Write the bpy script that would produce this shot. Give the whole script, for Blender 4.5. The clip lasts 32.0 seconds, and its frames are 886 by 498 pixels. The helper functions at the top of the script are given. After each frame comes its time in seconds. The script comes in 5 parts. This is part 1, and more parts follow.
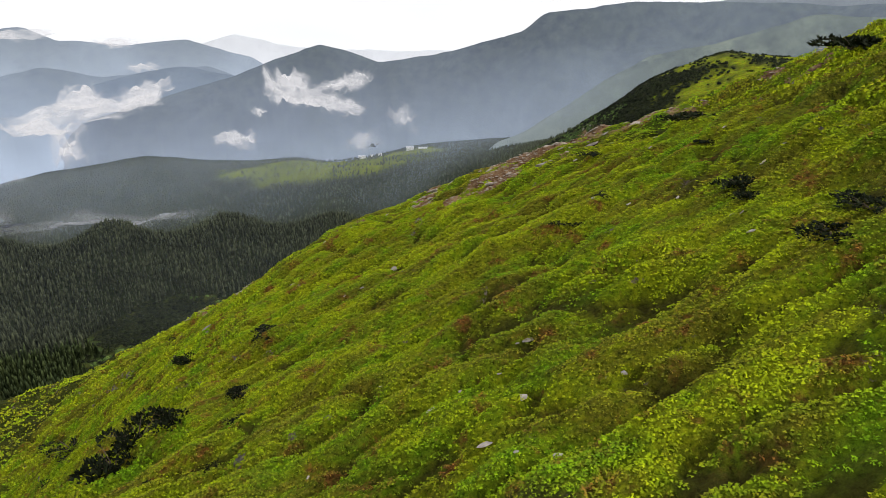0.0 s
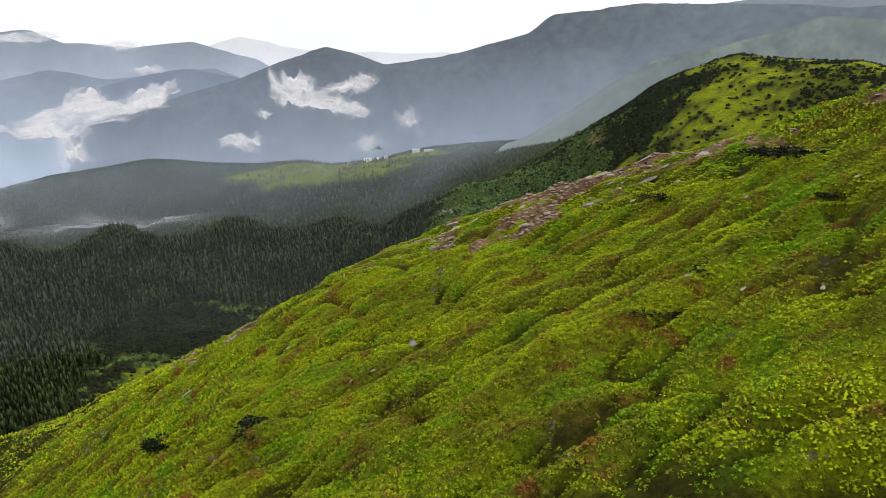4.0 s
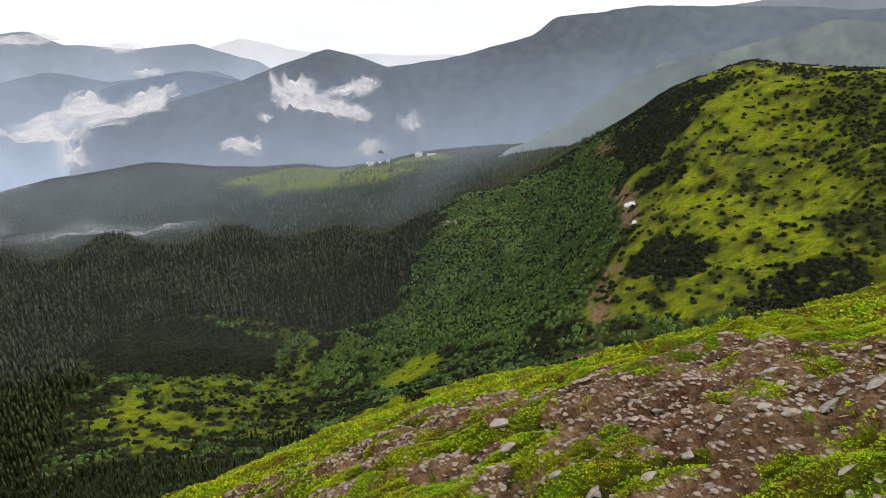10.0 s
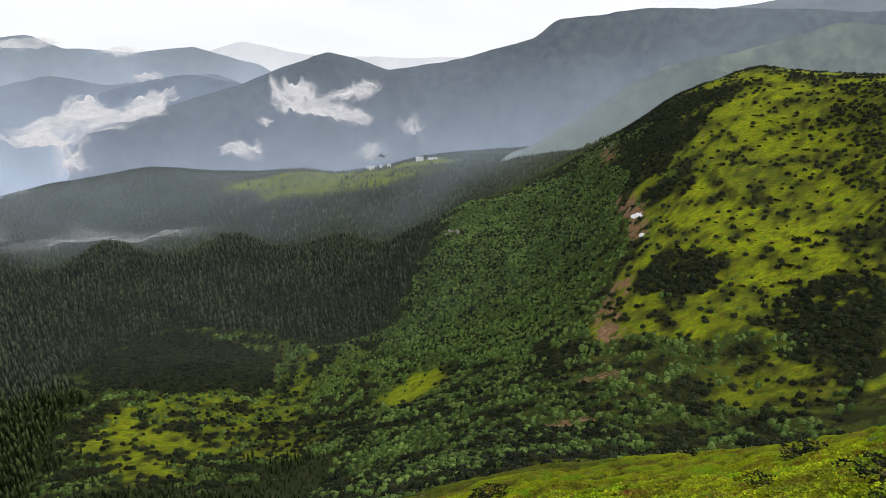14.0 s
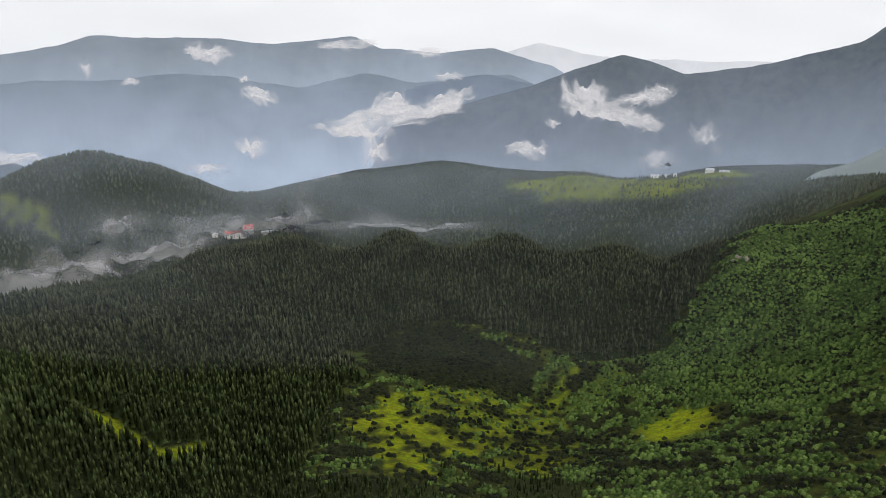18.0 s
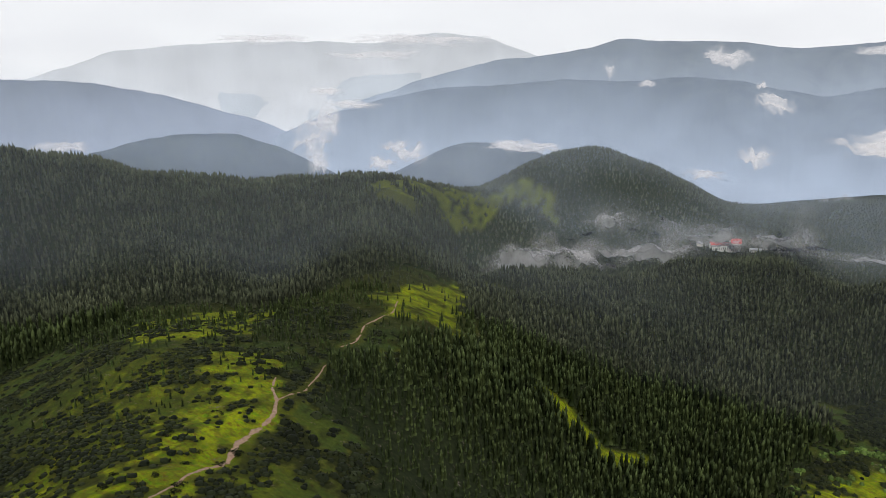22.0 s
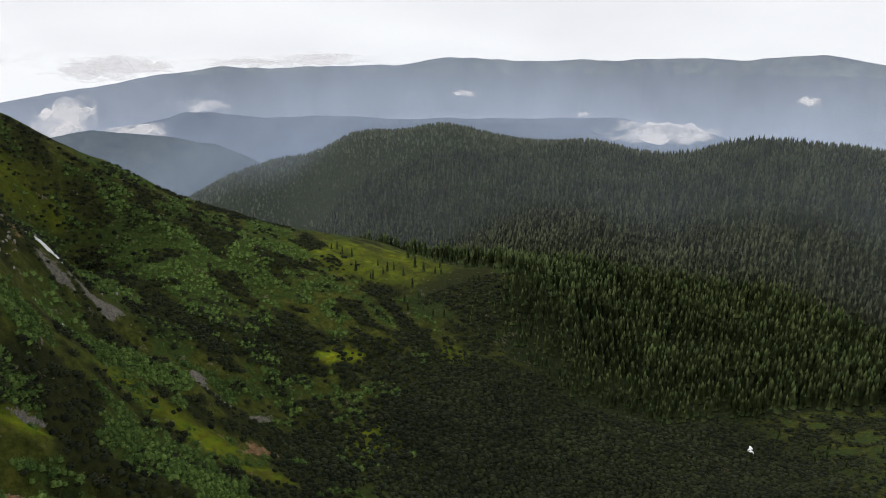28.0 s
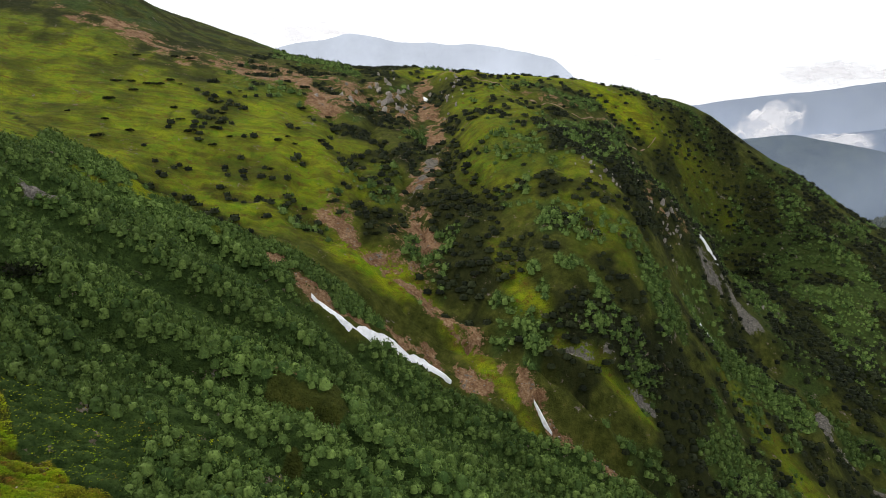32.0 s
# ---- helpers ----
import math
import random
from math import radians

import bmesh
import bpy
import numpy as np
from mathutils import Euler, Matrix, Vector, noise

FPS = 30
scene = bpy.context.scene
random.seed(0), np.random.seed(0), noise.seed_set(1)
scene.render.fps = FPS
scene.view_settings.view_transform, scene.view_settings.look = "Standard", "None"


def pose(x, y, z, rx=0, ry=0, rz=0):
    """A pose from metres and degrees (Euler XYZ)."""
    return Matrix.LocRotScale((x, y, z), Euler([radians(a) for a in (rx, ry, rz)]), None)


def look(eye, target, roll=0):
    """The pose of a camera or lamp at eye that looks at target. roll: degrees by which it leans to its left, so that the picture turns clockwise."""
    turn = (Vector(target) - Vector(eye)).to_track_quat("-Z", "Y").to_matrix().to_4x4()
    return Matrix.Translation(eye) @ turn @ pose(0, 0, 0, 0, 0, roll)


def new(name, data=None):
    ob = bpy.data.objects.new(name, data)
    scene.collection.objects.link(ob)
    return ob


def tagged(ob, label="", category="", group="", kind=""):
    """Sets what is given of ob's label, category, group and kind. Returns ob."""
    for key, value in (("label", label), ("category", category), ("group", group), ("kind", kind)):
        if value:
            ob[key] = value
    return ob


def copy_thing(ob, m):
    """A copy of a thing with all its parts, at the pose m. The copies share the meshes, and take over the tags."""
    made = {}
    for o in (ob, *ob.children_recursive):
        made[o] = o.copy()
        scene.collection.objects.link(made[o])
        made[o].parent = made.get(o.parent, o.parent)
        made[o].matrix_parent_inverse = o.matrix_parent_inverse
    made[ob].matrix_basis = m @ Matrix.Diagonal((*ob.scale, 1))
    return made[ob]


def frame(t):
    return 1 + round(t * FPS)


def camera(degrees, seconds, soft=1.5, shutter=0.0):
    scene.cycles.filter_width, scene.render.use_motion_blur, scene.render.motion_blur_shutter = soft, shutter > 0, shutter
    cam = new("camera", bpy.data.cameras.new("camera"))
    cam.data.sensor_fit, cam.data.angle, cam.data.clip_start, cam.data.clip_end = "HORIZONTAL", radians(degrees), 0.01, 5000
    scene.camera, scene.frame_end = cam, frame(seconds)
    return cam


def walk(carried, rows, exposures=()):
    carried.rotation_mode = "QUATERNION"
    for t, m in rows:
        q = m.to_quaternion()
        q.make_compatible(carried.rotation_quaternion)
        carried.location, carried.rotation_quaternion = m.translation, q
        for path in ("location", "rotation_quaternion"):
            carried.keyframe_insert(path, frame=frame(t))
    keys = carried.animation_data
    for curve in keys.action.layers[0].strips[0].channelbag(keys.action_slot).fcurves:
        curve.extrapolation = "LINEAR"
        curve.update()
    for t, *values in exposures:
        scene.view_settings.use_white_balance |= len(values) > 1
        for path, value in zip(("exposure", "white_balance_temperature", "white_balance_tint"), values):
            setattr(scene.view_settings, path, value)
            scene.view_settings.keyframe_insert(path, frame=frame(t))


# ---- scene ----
cam = camera(62.1, 32.0, soft=0.85)
# seconds, x, y, z, heading, tilt, lean
PATH = [
    (0, 4.55, -1.97, 395.21, 0.18, -16.75, -0.05),
    (1, 4.2, 0.3, 395.28, 0.3, -16.71, -0.02),
    (2, 3.72, 3.31, 395.47, 0.42, -16.67, 0.03),
    (3, 3.2, 7.15, 395.71, 0.49, -16.64, 0.04),
    (3.5, 2.97, 9.31, 395.83, 0.55, -16.63, 0.04),
    (5.5, 1.94, 18.97, 396.48, 0.74, -16.57, -0.07),
    (6, 1.64, 21.62, 396.83, 0.76, -16.57, -0.09),
    (7, 1.03, 27.32, 397.7, 0.79, -16.56, -0.05),
    (8, 0.44, 33.52, 398.8, 0.78, -16.55, -0.04),
    (9, 0, 40, 400, 0.8, -16.54, -0.02),
    (10, -0.44, 46.38, 401.36, 0.78, -16.54, -0.02),
    (11, -0.78, 51.86, 402.5, 0.79, -16.52, -0.03),
    (12, -1.18, 56.86, 403.93, 0.79, -16.51, 0.01),
    (13, -1.46, 61.89, 405.69, 0.8, -16.45, 0.02),
    (13.5, -1.72, 64.35, 406.45, 0.81, -16.44, 0.03),
    (14.5, -2.79, 69.32, 408.27, 0.85, -16.42, 0.1),
    (15, -3.33, 71.81, 409.19, 1.05, -16.41, 0.14),
    (15.5, -3.86, 74.29, 410.1, 2.54, -16.4, 0.18),
    (16, -4.44, 76.64, 410.97, 6.54, -16.39, 0.13),
    (16.5, -5.01, 78.96, 411.83, 10.6, -16.4, 0.09),
    (17, -5.63, 81.25, 412.75, 14.61, -16.41, 0.06),
    (17.5, -6.36, 83.5, 413.74, 18.62, -16.39, 0.02),
    (18, -7.18, 85.65, 414.77, 22.71, -16.38, -0.01),
    (18.5, -8.11, 87.68, 415.76, 27.62, -16.36, -0.07),
    (19, -9.2, 89.6, 416.63, 32.21, -16.34, -0.08),
    (19.5, -10.53, 91.5, 417.32, 36.73, -16.3, -0.08),
    (20, -12.05, 93.47, 417.84, 41.32, -16.26, -0.04),
    (20.5, -13.71, 95.49, 418.23, 46.14, -16.24, 0.01),
    (21, -15.51, 97.47, 418.58, 50.87, -16.2, 0.03),
    (21.5, -17.36, 99.24, 419, 55.63, -16.18, 0.02),
    (22, -19.17, 100.84, 419.51, 60.46, -16.19, 0.04),
    (22.5, -20.9, 102.23, 420.03, 65.36, -16.2, 0.01),
    (23, -22.55, 103.45, 420.54, 70.21, -16.23, 0),
    (23.5, -24.18, 104.52, 420.98, 75.07, -16.23, 0.02),
    (24, -25.86, 105.4, 421.33, 79.91, -16.22, -0),
    (24.5, -27.63, 106.13, 421.62, 84.72, -16.15, -0.04),
    (26.5, -35.23, 107.79, 422.76, 109.8, -15.99, -0.06),
    (27, -37.42, 107.61, 423.23, 116.51, -16, -0.05),
    (27.5, -39.58, 107.32, 423.71, 123.1, -16.01, -0.02),
    (28, -41.52, 106.94, 424.14, 129.76, -16.04, 0.05),
    (28.5, -43.25, 106.39, 424.52, 136.23, -16.07, 0.06),
    (29, -44.99, 105.56, 424.86, 142.96, -16.09, 0.05),
    (29.5, -46.51, 104.56, 425.06, 149.71, -16.07, 0.07),
    (30, -47.71, 103.41, 425.09, 156.27, -16.04, 0.07),
    (30.5, -48.59, 102.19, 424.98, 162.98, -15.99, -0.02),
    (31, -49.27, 101, 424.85, 169.69, -15.88, -0.08),
    (31.5, -49.99, 99.88, 424.87, 176.11, -15.83, -0.12),
    (32, -50.78, 98.79, 425.02, 180.7, -15.77, -0.11),
]
walk(cam, [(t, pose(x, y, z, 90 + tilt, lean, turn)) for t, x, y, z, turn, tilt, lean in PATH],
     exposures=[(0.0, 0.15, 6350, 13.5), (13.0, 0.10, 6350, 13.5), (19.0, -0.05, 6350, 13.5), (24.0, 0.0, 6350, 13.5), (28.0, 0.03, 6350, 13.5), (30.0, 0.0, 6350, 13.5), (32.0, 0.32, 6350, 13.5)])

# ---- world and sun ----
SUN_UP, SUN_TURN = 38.0, 118.0      # degrees above the horizon; clockwise from +y
world = bpy.data.worlds.new("overcast_sky")
scene.world = world
world.use_nodes = True
wn, wl = world.node_tree.nodes, world.node_tree.links
wn.clear()
w_out, w_bg = wn.new("ShaderNodeOutputWorld"), wn.new("ShaderNodeBackground")
w_sky = wn.new("ShaderNodeTexSky")
w_sky.sky_type, w_sky.sun_disc = "NISHITA", False
w_sky.sun_elevation, w_sky.sun_rotation = radians(SUN_UP), radians(SUN_TURN)
w_sky.air_density, w_sky.dust_density = 1.0, 3.0
w_geo = wn.new("ShaderNodeTexCoord")
w_map = wn.new("ShaderNodeMapping")
w_map.inputs["Scale"].default_value = (2.2, 2.2, 9.0)
w_noise = wn.new("ShaderNodeTexNoise")
w_noise.inputs["Scale"].default_value, w_noise.inputs["Detail"].default_value = 1.6, 6.0
w_ramp = wn.new("ShaderNodeValToRGB")
w_ramp.color_ramp.elements[0].position, w_ramp.color_ramp.elements[0].color = 0.30, (0.92, 0.94, 0.94, 1)
w_ramp.color_ramp.elements[1].position, w_ramp.color_ramp.elements[1].color = 0.62, (1.035, 1.06, 1.045, 1)
w_dim = wn.new("ShaderNodeVectorMath")
w_dim.operation = "SCALE"
w_dim.inputs["Scale"].default_value = 0.10
w_mix = wn.new("ShaderNodeMix")
w_mix.data_type = "RGBA"
w_mix.inputs["Factor"].default_value = 0.93
wl.new(w_geo.outputs["Generated"], w_map.inputs["Vector"])
wl.new(w_map.outputs["Vector"], w_noise.inputs["Vector"])
wl.new(w_noise.outputs["Fac"], w_ramp.inputs["Fac"])
wl.new(w_sky.outputs["Color"], w_dim.inputs[0])
wl.new(w_dim.outputs["Vector"], w_mix.inputs[6])
wl.new(w_ramp.outputs["Color"], w_mix.inputs[7])
w_side = wn.new("ShaderNodeSeparateXYZ")
w_tone = wn.new("ShaderNodeMapRange")
for key, value in (("From Min", -1.0), ("From Max", 0.2), ("To Min", 0.965), ("To Max", 1.0)):
    w_tone.inputs[key].default_value = value
w_shade = wn.new("ShaderNodeVectorMath")
w_shade.operation = "SCALE"
wl.new(w_geo.outputs["Generated"], w_side.inputs[0])
wl.new(w_side.outputs["X"], w_tone.inputs["Value"])
wl.new(w_mix.outputs[2], w_shade.inputs[0])
wl.new(w_tone.outputs[0], w_shade.inputs["Scale"])
wl.new(w_shade.outputs["Vector"], w_bg.inputs["Color"])
w_bg.inputs["Strength"].default_value = 1.0
wl.new(w_bg.outputs["Background"], w_out.inputs["Surface"])

sun = new("sun", bpy.data.lights.new("sun", "SUN"))
sun.data.energy, sun.data.angle, sun.data.color = 1.4, radians(12), (1.0, 0.95, 0.86)
sun.matrix_world = look((0, 0, 900), Vector((0, 0, 900)) - Vector((math.sin(radians(SUN_TURN)) * math.cos(radians(SUN_UP)), math.cos(radians(SUN_TURN)) * math.cos(radians(SUN_UP)), math.sin(radians(SUN_UP)))))

# ---- landform ----
# crest lines, slopes and valley lines of the massif: x, y, height in metres
LANDFORM = dict(
    near_slope_upper=[(75, -60, 418), (50, 0, 404), (36, 40, 396), (28, 64, 388), (54, 85, 394), (90, 60, 405)],
    near_slope_middle=[(12, -60, 384), (10, 0, 382), (8, 44, 380), (8, 62, 379), (20, 67, 384), (22, 42, 387)],
    near_slope_lower=[(-22, -20, 370), (-19, 60, 365), (0, 59, 375), (-12, 84, 369), (-22, 91, 361), (-31, 58, 354), (-62, 60, 325)],
    rocky_crest=[(7, 80, 378), (12, 80, 380), (24, 99, 379), (45, 95, 384), (3, 88, 375), (70, 130, 378)],
    north_fall=[(23, 110, 374), (26, 138, 359), (3, 126, 360), (12, 170, 340), (-12, 175, 330), (20, 300, 258), (60, 420, 205)],
    spur=[(-42, 100, 348), (-62, 85, 333), (-100, 100, 326), (-150, 98, 308), (-222, 93, 292), (-231, 121, 288), (-259, 148, 273), (-358, 195, 252), (-400, 238, 232), (-549, 355, 197), (-776, 568, 109), (-480, 139, 239)],
    spur_south=[(-417, 10, 209), (-377, -27, 224), (-300, 0, 236), (-150, 30, 275), (-90, 40, 304)],
    spur_north=[(-201, 394, 164), (-314, 300, 186), (-391, 478, 98), (-150, 250, 232), (-60, 200, 285)],
    valley=[(-42, 737, 80), (-192, 789, 40), (-447, 872, 25), (-364, 724, 67), (-10, 560, 140)],
    saddle=[(168, 457, 200), (150, 589, 202), (138, 630, 198), (280, 480, 225), (420, 520, 250)],
    green_hill=[(185, 797, 230), (349, 774, 284), (345, 917, 327), (370, 968, 344), (391, 1046, 360), (492, 932, 362), (560, 760, 320)],
    green_hill_flank=[(318, 1135, 324), (233, 1167, 257), (153, 1181, 202), (15, 1192, 149), (-4, 1041, 140), (66, 909, 128), (134, 921, 168), (-73, 919, 65), (-60, 1300, 40)],
    bush_slope=[(-41, 2, 361), (-44, -7, 359), (-31, -17, 366), (-75, 0, 340), (-120, 0, 312)],
    snow_gully=[(20, -75, 382), (-22, -53, 368), (-51, -63, 345), (-72, -56, 338), (-110, -40, 310), (-170, -40, 280)],
    far_face=[(-49, -75, 350), (-79, -74, 351), (-85, -93, 367), (-99, -140, 379), (-133, -162, 373), (-20, -150, 388), (-3, -136, 394), (80, -115, 405), (24, -76, 388)],
    cirque_rim=[(97, -262, 440), (58, -263, 422), (13, -274, 414), (-33, -279, 411), (-95, -286, 406), (-146, -287, 396), (-169, -291, 388), (-189, -290, 376), (-230, -289, 353), (-274, -289, 332), (-317, -318, 313), (-358, -288, 297), (-400, -245, 281), (-442, -185, 268), (-456, -165, 266)],
    cirque_wall=[(-39, -229, 398), (-151, -155, 336), (-130, -125, 341), (-184, -261, 325), (-174, -116, 306), (-196, -111, 280), (-241, -88, 268), (-329, -120, 256)],
    south_mountain=[(200, -330, 478), (150, -150, 432), (120, -700, 360), (350, -200, 500), (0, -600, 330), (-300, -600, 190), (-500, -700, 90), (-700, -500, 110), (-900, -1000, 20)],
    bowl_forest=[(-482, -102, 217), (-483, -116, 230), (-440, -240, 264), (-520, -200, 240), (-676, -173, 206), (-460, -316, 254), (-735, 96, 165)],
    left_valley=[(-936, 364, 114), (-922, 80, 156), (-814, -233, 188), (-933, 721, 57), (-1023, 749, -8)],
    left_ridge=[(-1396, -169, 244), (-1472, 89, 224), (-1510, 296, 157), (-1492, 317, 167), (-1472, 430, 151), (-1433, 569, 146), (-1452, 702, 131), (-1461, 912, 94), (-1607, 1240, 75), (-1596, 1494, 107), (-1492, 1673, 35), (-1356, 1790, -62), (-1183, -858, 247), (-1130, -1059, 211), (-1242, -749, 230), (-1318, -568, 230), (-1391, -315, 239), (-1464, 55, 237), (-1510, 235, 192), (-1400, -996, 207), (-1349, -1131, 192), (-1318, -1301, 154), (-1239, -1432, 115), (-1174, -1517, 79), (-1112, -1582, 42)],
    left_ridge_face=[(-1461, 1266, -6), (-1063, 635, 165), (-942, -169, 222), (-1085, 74, 226)],
    round_hill=[(-925, 858, 31), (-841, 1016, 52), (-732, 1139, 64), (-578, 1230, 70), (-391, 1306, 65), (-190, 1302, 63), (-61, 1115, 120), (-1001, 766, 12), (-430, 1060, 62), (-640, 1000, 60), (-300, 1090, 70), (-790, 1350, -35), (-600, 1450, -45), (-400, 1500, -50), (-180, 1470, -40), (-1000, 1210, -35)],
    hotel_valley=[(-1115, 1459, -47), (-750, 1900, -85), (-596, 1919, -82), (-146, 1856, -23), (-1134, 1733, -48)],
    house_hill=[(-520, 2508, -43), (-1036, 2556, -54), (-287, 2646, -63), (-122, 2636, -25), (395, 2682, 20), (-1226, 2263, -76)],
    outer=[(-2900, 900, -330), (-2500, 1500, -360), (-2400, 2600, -350), (-600, 3700, -260), (900, 3300, -150), (-2600, -700, -300), (-1500, -1800, -210), (-400, -1800, -150), (0, -2500, -100), (2500, 0, 200), (2200, -1800, 300), (1200, 1700, 150), (2500, 2000, 150), (800, 300, 230), (1300, 900, 200)],
    rounded_hill=[(-1637, 1384, 83), (-1683, 1273, 53), (-1461, 1607, 68), (-1356, 1675, 6)],
    behind_round_hill=[(-850, 1650, -112), (-450, 1650, -105), (-420, 1560, -95), (-50, 1480, -60), (-1180, 1250, -58)],
)


def hash2(i, j, seed):
    h = np.sin(i * 127.1 + j * 311.7 + seed * 74.7) * 43758.5453
    return h - np.floor(h)


def grain(x, y, size, seed=0.0, octaves=4):
    """Soft lumpy noise from about -1 to 1."""
    x, y = np.asarray(x, float) / size, np.asarray(y, float) / size
    total, amp, norm = 0.0, 1.0, 0.0
    for k in range(octaves):
        i, j = np.floor(x), np.floor(y)
        u, v = x - i, y - j
        u, v = u * u * u * (u * (6 * u - 15) + 10), v * v * v * (v * (6 * v - 15) + 10)
        s = seed + 3.1 * k
        a, b, c, d = hash2(i, j, s), hash2(i + 1, j, s), hash2(i, j + 1, s), hash2(i + 1, j + 1, s)
        total = total + amp * (2 * (a + (b - a) * u + (c - a) * v + (a - b - c + d) * u * v) - 1)
        norm += amp
        amp *= 0.5
        x, y = 0.8 * x * 2.1 + 0.6 * y * 2.1 + 17.3, -0.6 * x * 2.1 + 0.8 * y * 2.1 + 5.9
    return total / norm * 1.5


def warp(x, y):
    """Shrinks the far plan, so that the near slopes and the far ridges weigh alike."""
    x, y = np.asarray(x, float), np.asarray(y, float) - 60
    r = np.hypot(x, y) + 1e-6
    k = np.arcsinh(r / 120.0) / r
    return x * k, y * k


NODES = np.array([p for line in LANDFORM.values() for p in line], float)
NU, NV = warp(NODES[:, 0], NODES[:, 1])


def kernel(r):
    return np.sqrt(r * r + 0.012)


_A = kernel(np.hypot(NU[:, None] - NU[None], NV[:, None] - NV[None])) - 0.006 * np.eye(len(NODES))
_B = np.stack([np.ones(len(NODES)), NU, NV], 1)
_M = np.block([[_A, _B], [_B.T, np.zeros((3, 3))]])
_W = np.linalg.solve(_M, np.concatenate([NODES[:, 2], np.zeros(3)]))


def exact_height(x, y):
    x, y = np.asarray(x, float), np.asarray(y, float)
    shape = x.shape
    x, y = x.ravel(), y.ravel()
    out = np.empty(len(x))
    for s in range(0, len(x), 20000):
        u, v = warp(x[s:s + 20000], y[s:s + 20000])
        r = kernel(np.hypot(u[:, None] - NU[None], v[:, None] - NV[None]))
        out[s:s + 20000] = r @ _W[:-3] + _W[-3] + _W[-2] * u + _W[-1] * v
    return out.reshape(shape)


def sampled(half, step):
    side = np.arange(-half, half + step, step)
    gx, gy = np.meshgrid(side, side + 60)
    return half, step, exact_height(gx, gy)


GRIDS = [sampled(4980, 30.0), sampled(1300, 6.5), sampled(170, 1.25)]


def smooth_height(x, y):
    """The bare landform, read from the finest grid that covers the place."""
    x, y = np.asarray(x, float), np.asarray(y, float)
    out = np.zeros(x.shape)
    for half, step, grid in GRIDS:
        ok = (np.abs(x) < half - 2 * step) & (np.abs(y - 60) < half - 2 * step)
        u, v = (x[ok] + half) / step, (y[ok] - 60 + half) / step
        i, j = np.floor(u).astype(int), np.floor(v).astype(int)
        u, v = u - i, v - j
        out[ok] = (grid[j, i] * (1 - u) + grid[j, i + 1] * u) * (1 - v) + (grid[j + 1, i] * (1 - u) + grid[j + 1, i + 1] * u) * v
    return out


def furrow(x, y):
    """Signed distance-like field whose zero lines are the furrows between the turf hummocks; they run up the slope."""
    long = grain(0.30 * x + 0.10 * y, y - 0.22 * x + 0.5 * grain(x, y, 4.0, 62.0, 2), 2.1, 60.0, 2)
    short = grain(0.55 * x, y - 0.2 * x, 1.25, 61.0, 2)
    return long, short


def hummocks(x, y):
    long, short = furrow(x, y)
    return 1.25 * (1 - np.exp(-np.abs(long) * 2.6)) + 0.42 * (1 - np.exp(-np.abs(short) * 3.0)) - 0.75


def alder_ribs(x, y):
    """Field whose zero lines are the gullies between the ribs of the alder slope, which run down it."""
    return grain(0.07 * (0.96 * x - 0.25 * y), 0.25 * x + 0.96 * y + 1.6 * grain(x, y, 16, 64.0, 2), 7.5, 63.0, 2)


def height(x, y):
    x, y = np.asarray(x, float), np.asarray(y, float)
    far = np.hypot(x, y - 60)
    z = smooth_height(x, y)
    # swells and gullies, growing with the distance from the close slope
    z = z + grain(x, y, 70, 1.0, 3) * np.clip((far - 60) / 250, 0, 1) * 3.0
    z = z + grain(x, y, 320, 2.0, 3) * np.clip((far - 500) / 900, 0, 1) * 5.0
    z = z + grain(x, y, 8.0, 3.0, 2) * 0.55 + (grain(x, y, 2.4, 4.0, 2) * 0.22 + grain(0.28 * x + 0.10 * y, y - 0.35 * x, 3.0, 6.0, 2) * 0.35 + hummocks(x, y)) * np.clip((200 - far) / 110, 0, 1)
    # ribs of the alder slope, and gullies down the cirque wall
    near = (np.abs(x + 40) < 130) & (np.abs(y + 25) < 90)
    if near.any():
        a, b = x[near], y[near]
        weight = np.clip(1.35 - np.hypot((a + 40) / 100, (b + 22) / 62), 0, 0.5) * 2 * (1 - soft_line(a, b, GULLY_SNOW, 8)) * np.clip(np.maximum(2 - b, -18 - a) / 10, 0, 1)
        z[near] += weight * (7.0 * (1 - np.exp(-np.abs(alder_ribs(a, b)) * 2.4)) - 3.3)
    near = (x < 20) & (x > -330) & (y < -85) & (y > -300)
    if near.any():
        a, b = x[near], y[near]
        z[near] += 6.0 * soft_line(a, b, WALL_RIB, 17) - 8.0 * soft_line(a, b, WALL_GULLY, 15) - 3.0 * soft_line(a, b, ROCK_CHUTE, 9)
        weight = np.clip(np.minimum(np.minimum(20 - a, a + 330) / 40, np.minimum(-85 - b, b + 275) / 30), 0, 1)
        z[near] += weight * (3.6 * (1 - np.exp(-np.abs(grain(a + 0.25 * b + 4 * grain(a, b, 30, 66.0, 2), 0.10 * b, 15.0, 65.0, 3)) * 2.6)) - 2.2)
    return z - np.clip((far - 2900) / 600, 0, 1) * np.maximum(z + 300, 0)

# ---- materials ----
def srgb(r, g, b):
    return tuple((c / 12.92 if c <= 0.04045 else ((c + 0.055) / 1.055) ** 2.4) for c in (r / 255, g / 255, b / 255)) + (1.0,)


